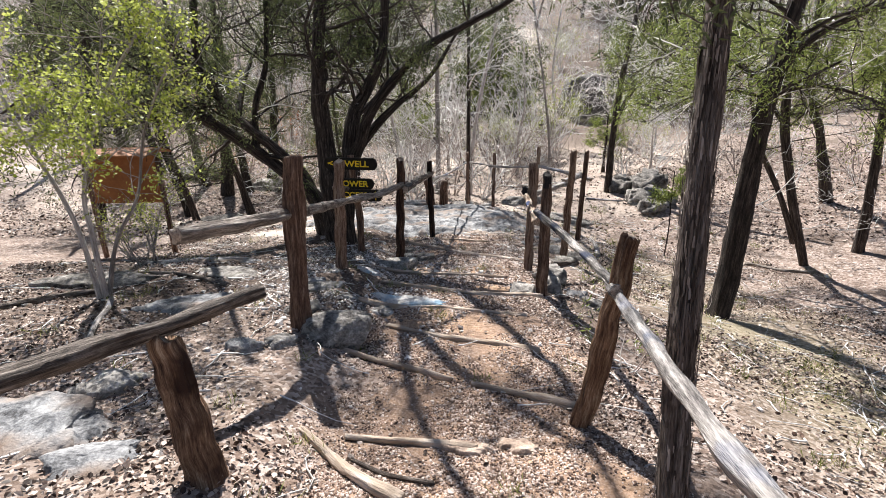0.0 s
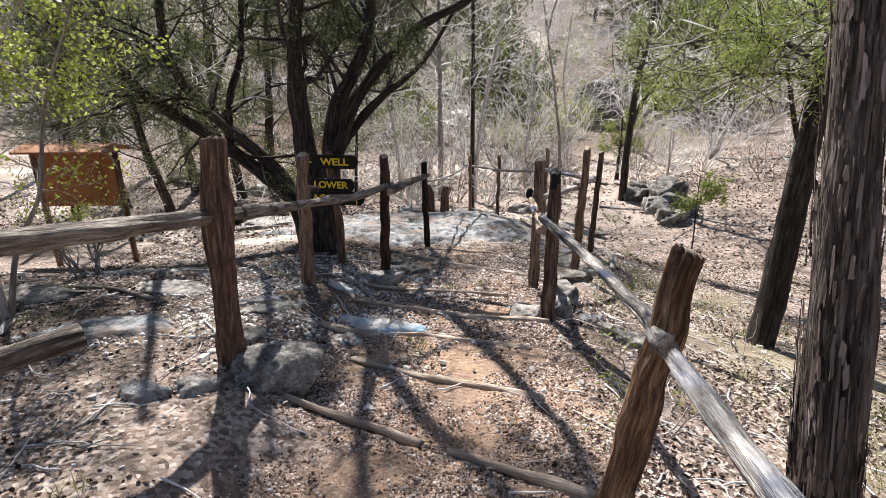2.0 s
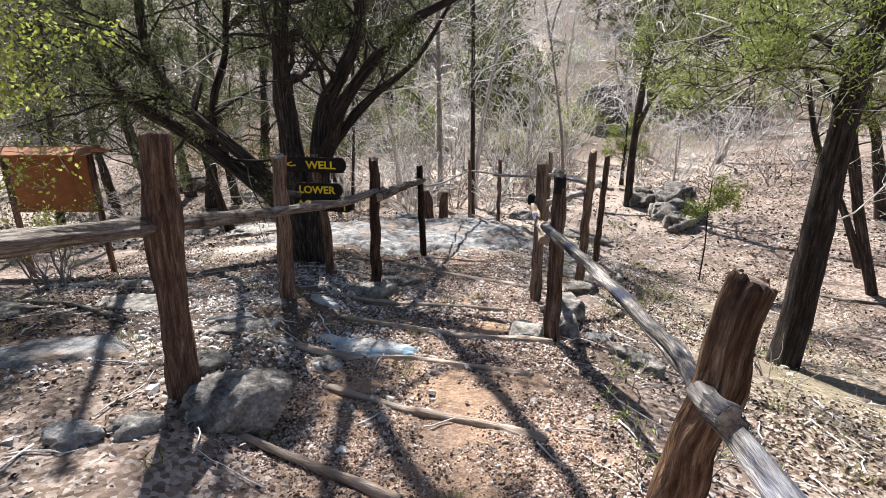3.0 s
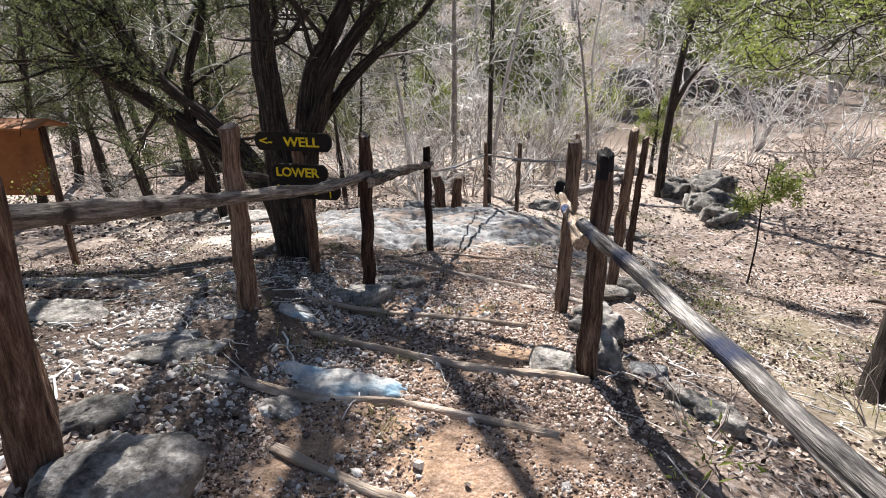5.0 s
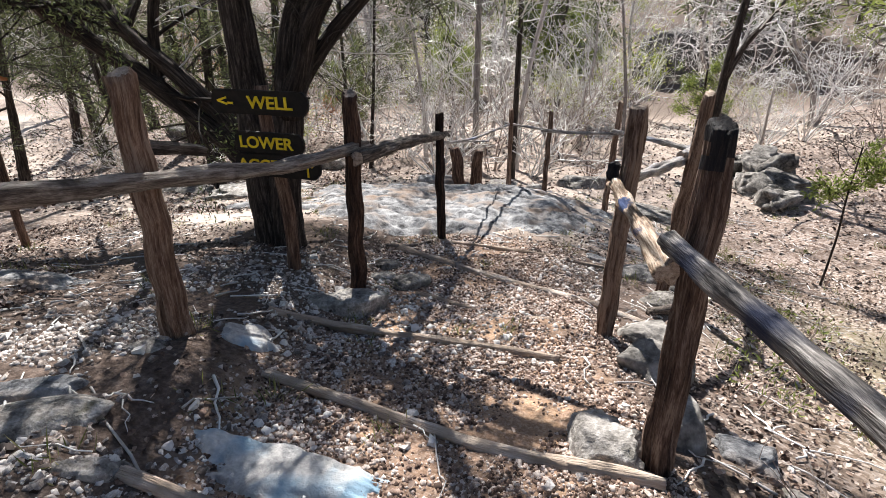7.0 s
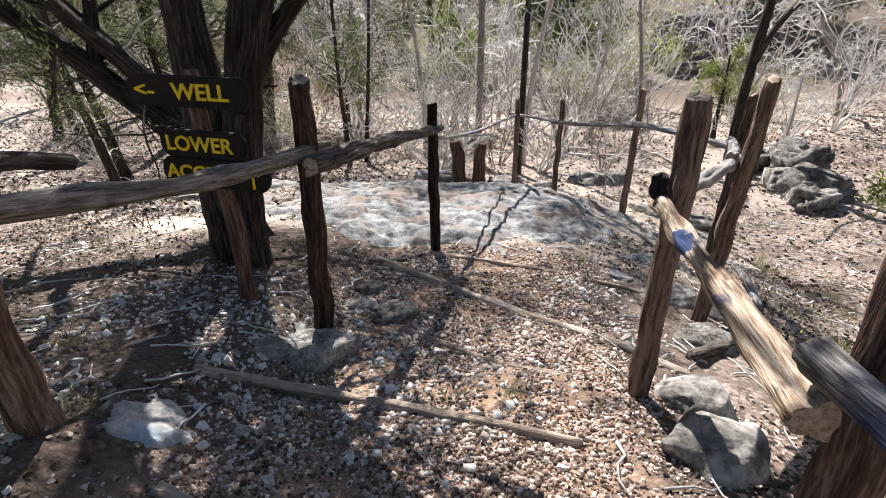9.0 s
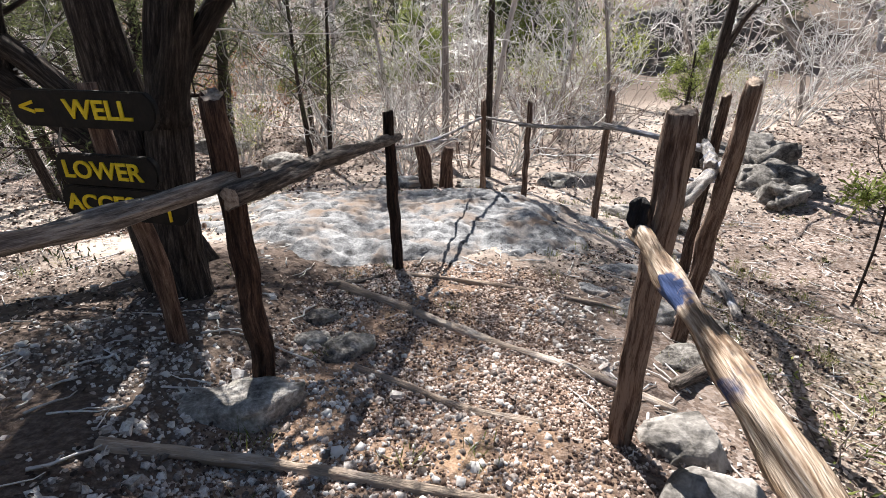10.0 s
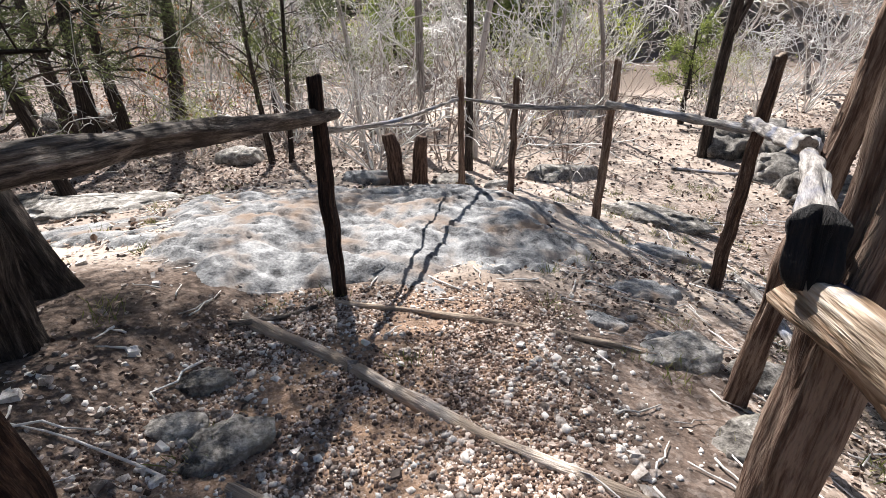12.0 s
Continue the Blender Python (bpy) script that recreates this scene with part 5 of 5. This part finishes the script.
tree("leafy_shrub", (-4.6, 4.2), [
    ([(-4.6, 4.2, -0.8), (-4.5, 4.2, 0.2), (-4.2, 4.2, 1.2), (-3.6, 4.2, 2.1)], 0.03, 0.01),
    ([(-4.6, 4.2, -0.8), (-4.8, 4.3, 0.3), (-4.9, 4.4, 1.3), (-5.0, 4.5, 2.3)], 0.03, 0.01),
], "spindly shrub with fresh yellow-green spring leaves", "shrub", M_GREYBARK, 51, n=10, start=0.35, length=1.0, kids=4, leaf=(M_LEAF, 6, 0.034, 0.0115, 0.1, 0.05), sides=8, fold=0.1, least=0.0025)
shrub("leafy_shrub", (-3.9, 6.3), "low shrub with small green leaves", "shrub", 52, 7, 0.9, M_GREYBARK, GREEN, 4)
shrub("leafy_shrub", (-4.6, 7.2), "low shrub with small green leaves", "shrub", 53, 5, 0.4, M_GREYBARK, GREEN, 4)
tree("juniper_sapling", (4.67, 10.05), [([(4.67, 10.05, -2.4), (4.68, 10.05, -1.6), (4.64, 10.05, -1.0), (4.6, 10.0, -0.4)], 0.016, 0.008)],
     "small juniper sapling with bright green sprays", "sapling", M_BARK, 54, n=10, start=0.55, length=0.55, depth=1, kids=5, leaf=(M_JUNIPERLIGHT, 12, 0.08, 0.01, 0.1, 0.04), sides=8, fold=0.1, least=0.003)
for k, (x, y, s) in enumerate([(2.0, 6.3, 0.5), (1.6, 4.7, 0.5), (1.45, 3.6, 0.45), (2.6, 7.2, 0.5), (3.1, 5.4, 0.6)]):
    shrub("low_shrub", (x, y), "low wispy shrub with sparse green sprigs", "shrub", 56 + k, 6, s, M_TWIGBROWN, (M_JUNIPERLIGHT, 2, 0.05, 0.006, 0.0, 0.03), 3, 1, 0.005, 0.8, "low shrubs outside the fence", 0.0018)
# the tree beyond the far fence and slender trunks behind it
tree("bare_tree", (5.35, 16.1), [
    ([(5.35, 16.1, -2.4), (5.3, 16.1, -1.0), (5.3, 16.0, 0.3), (5.4, 16.0, 1.7), (5.7, 16.2, 3.5), (5.8, 16.4, 5.5)], 0.12, 0.05),
    ([(5.3, 16.0, 0.0), (5.6, 16.0, 0.7), (6.1, 16.0, 1.4), (6.6, 16.2, 2.4)], 0.07, 0.03),
], "bare grey tree with dark lower trunk", "tree", M_BARK, 60, n=14, start=0.35, length=2.2, depth=3, kids=3, twig=M_TWIG, group="bare trees", least=0.006, sides=10)
# High leafy crowns are added out of view to dapple the ledge with shade.
for k, (x, y, h, r, lx, m) in enumerate([(0.75, 14.9, 7.5, 0.075, -0.1, M_BARK), (-0.15, 16.0, 8, 0.085, -0.1, M_GREYBARK), (0.85, 16.0, 8.5, 0.07, 1.4, M_GREYBARK), (-1.4, 16.5, 6, 0.06, -0.9, M_GREYBARK), (3.9, 18.5, 6, 0.06, -0.9, M_GREYBARK)]):
    z = gz(x, y)
    tree("bare_tree", (x, y), [([(x, y, z - 0.2), (x + lx * 0.1, y, z + h * 0.25), (x + lx * 0.5, y, z + h * 0.6), (x + lx, y + 0.2, z + h)], r, r * 0.4)],
         "slender tree behind fence, high crown added out of view", "tree", m, 70 + k, n=11, start=0.5, length=2.3, depth=2, kids=5, leaf=(M_JUNIPER, 9, 0.11, 0.012, 0.25, 0.1) if k in (0, 1, 3) else None, twig=M_TWIG, group="bare trees", least=0.0045, sides=10, fold=0.15, dead=6, lean=(0, -0.45, 0))


# thickets and woods, a few kinds repeated
WOODS = "woods beyond the path"
kinds = {
    "thicket": [shrub("bare_thicket", (1.2 - 2.2 * k, 15.2 + k * 1.1), "dense thicket of bare pale grey stems", "thicket", 80 + k, 9, 2.2 + 0.5 * k, M_TWIG, None, 3, 2, 0.022, 0.6, WOODS, 0.008) for k in range(4)],
    "brown": [shrub("bare_thicket", (-1.2 + 3.3 * k, 17.2), "dense thicket of bare brown stems", "thicket", 90 + k, 8, 2.4, M_TWIGBROWN, None, 3, 2, 0.02, 0.5, WOODS, 0.006) for k in range(2)],
    "rust": [shrub("rusty_shrub", (-7.6, 19.5), "shrub with rusty leftover leaves", "shrub", 95, 9, 2.4, M_TWIGBROWN, (M_RUSTLEAF, 2, 0.08, 0.025, 0.1, 0.08), 5, 2, 0.016, 0.5, WOODS, 0.004)],
    "green": [shrub("leafy_thicket", (2.6, 20.5), "thicket with a first flush of yellow-green leaves", "thicket", 97, 12, 2.8, M_TWIG, (M_LEAF, 2, 0.07, 0.02, 0.1, 0.1), 5, 2, 0.014, 0.5, WOODS, 0.005)],
}
z = gz(10.9, 22.3)
kinds["bare"] = [
    tree("bare_tree", (10.9, 22.3), [([(10.9, 22.3, z - 0.2), (11.3, 22.3, z + 1.2), (12.0, 22.3, z + 2.4), (12.3, 22.4, z + 4.2)], 0.12, 0.04), ([(10.9, 22.3, z - 0.2), (10.5, 22.2, z + 1.3), (9.6, 22.2, z + 2.6), (9.3, 22.2, z + 4.0)], 0.09, 0.03)],
         "spreading bare pale tree across the creek", "tree", M_GREYBARK, 100, n=9, start=0.25, length=2.0, depth=3, kids=3, twig=M_TWIG, group=WOODS, least=0.008, sides=8, fold=0.1),
]
z = gz(0.5, 23.5)
kinds["bare"].append(tree("bare_tree", (0.5, 23.5), [([(0.5, 23.5, z - 0.2), (0.6, 23.5, z + 2), (0.3, 23.6, z + 4.5), (0.5, 23.5, z + 8)], 0.13, 0.04)],
                          "tall bare pale tree across the creek", "tree", M_GREYBARK, 101, n=15, start=0.2, length=2.4, depth=3, kids=3, twig=M_TWIG, group=WOODS, least=0.008, sides=8, fold=0.1))
z = gz(15.5, 36)
kinds["dark"] = [tree("juniper_tree", (15.5, 36.0), [([(15.5, 36, z - 0.2), (15.6, 36, z + 1.5), (15.5, 36, z + 3), (15.5, 36, z + 5)], 0.18, 0.05)],
                      "dense dark juniper across the creek", "tree", M_BARK, 102, n=22, start=0.1, length=1.9, depth=2, kids=4, leaf=(M_JUNIPER, 6, 0.22, 0.035, 0.2, 0.16), group=WOODS, least=0.008, sides=8)]
z = gz(16, 18)
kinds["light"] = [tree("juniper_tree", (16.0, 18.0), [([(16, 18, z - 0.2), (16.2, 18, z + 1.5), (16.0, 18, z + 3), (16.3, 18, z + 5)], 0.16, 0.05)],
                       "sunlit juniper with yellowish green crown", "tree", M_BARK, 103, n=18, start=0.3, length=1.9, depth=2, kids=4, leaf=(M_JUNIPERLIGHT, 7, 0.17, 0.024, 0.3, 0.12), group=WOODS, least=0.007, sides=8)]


def plant(kind, x, y, size, rng):
    ob = kinds[kind][rng.integers(len(kinds[kind]))]
    c = copy_thing(ob, pose(x, y, gz(x, y) - 0.05, 0, 0, rng.uniform(0, 360)))
    c.scale = (size,) * 3


wood_rng = np.random.default_rng(21)
# nearer understorey just past the fence and along both sides
for kind, x, y, s in [("thicket", -0.9, 15.0, 0.9), ("brown", 0.3, 15.8, 0.9), ("brown", 2.6, 15.6, 0.8), ("thicket", -2.0, 17.0, 1.0), ("brown", -3.6, 18.0, 1.0), ("thicket", -0.6, 18.4, 1.1), ("thicket", 1.0, 19.2, 1.2), ("green", -5.0, 16.6, 0.6), ("rust", -5.4, 20.0, 1.0), ("rust", -9.6, 22.0, 1.1), ("thicket", 3.0, 21.5, 1.2), ("thicket", 8.2, 19.6, 0.8), ("brown", 10.5, 18.0, 0.8), ("green", 8.9, 22.4, 0.7), ("thicket", 12.4, 19.5, 1.0), ("light", 6.2, 19.5, 0.45), ("thicket", 14, 16, 0.9), ("brown", 4.4, 19.4, 0.8), ("thicket", 6.6, 18.2, 0.7), ("brown", 7.4, 21.0, 0.9), ("thicket", 9.6, 20.2, 0.9), ("bare", 3.2, 24.6, 0.8), ("bare", -1.6, 18.6, 0.55), ("bare", 1.9, 18.2, 0.5), ("bare", 2.9, 19.6, 0.6), ("bare", 0.2, 20.6, 0.6), ("bare", 7.6, 18.6, 0.5), ("bare", -4.4, 21.4, 0.7), ("bare", 5.6, 26.5, 0.8), ("bare", 1.2, 25.6, 0.8), ("thicket", 4.4, 22.8, 0.8), ("bare", 9.2, 25.2, 0.8), ("green", 5.4, 24.5, 1.3), ("dark", 5.0, 32.5, 0.8), ("brown", -12.0, 18.0, 0.9), ("thicket", -8.0, 14.5, 0.6), ("thicket", -13.5, 20.0, 1.0), ("light", -4.2, 19.6, 0.5), ("light", -1.2, 20.5, 0.6), ("brown", 12.0, 14.5, 0.8), ("thicket", -10.0, 9.0, 0.7), ("brown", -8.4, 6.2, 0.7)]:
    plant(kind, x, y, s, wood_rng)
# the wooded rise beyond the creek
for row, (y0, count) in enumerate([(25.5, 15), (28.5, 16), (32, 20), (36, 24), (41, 26), (47, 26), (55, 24)]):
    for i in range(count):
        y = y0 + wood_rng.normal() * 0.9
        x = (-1.15 + 2.3 * (i + wood_rng.random()) / count) * (y + 2)
        if 4.5 < x < 8.6 and 22 < y < 27.5:
            continue
        if abs(x - 0.15 * y) < 1.0 and y > 28 or 6.6 < x < 11 and 26 < y < 34 or 3 < x < 5 and 28 < y < 33:
            continue
        shares = [0.32, 0.35, 0.07, 0.06, 0.1, 0.1] if y < 30 else [0.25, 0.39, 0.14, 0.08, 0.06, 0.08]
        kind = wood_rng.choice(["thicket", "bare", "dark", "light", "brown", "green"], p=shares)
        plant(kind, x, y, (0.75 + 0.5 * wood_rng.random()) * (1.0 + 0.012 * (y - 25)), wood_rng)
# Junipers added out of view, beside and behind, screening the low sky.
for k in range(16):
    a = radians(70 + 12 * k + 6 * wood_rng.random()) if k < 8 else radians(-70 - 12 * (k - 8) - 6 * wood_rng.random())
    d = 14 + 6 * wood_rng.random()
    plant("light" if k % 3 else "dark", d * math.sin(-a), d * math.cos(a), 1.0, wood_rng)
# rock ledge across the creek; the overhangs' shade is put into its dark colour
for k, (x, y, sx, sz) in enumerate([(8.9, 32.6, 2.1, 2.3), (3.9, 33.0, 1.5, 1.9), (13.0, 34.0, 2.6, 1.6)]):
    rock((x, y), (sx, 1.2, sz), 0, M_SHADEDROCK, "limestone outcrop across the creek, shade put in its colour", 200 + 7 * k, 0.1, "rock_outcrop", 0.35, "rock outcrop", "outcrops across the creek")
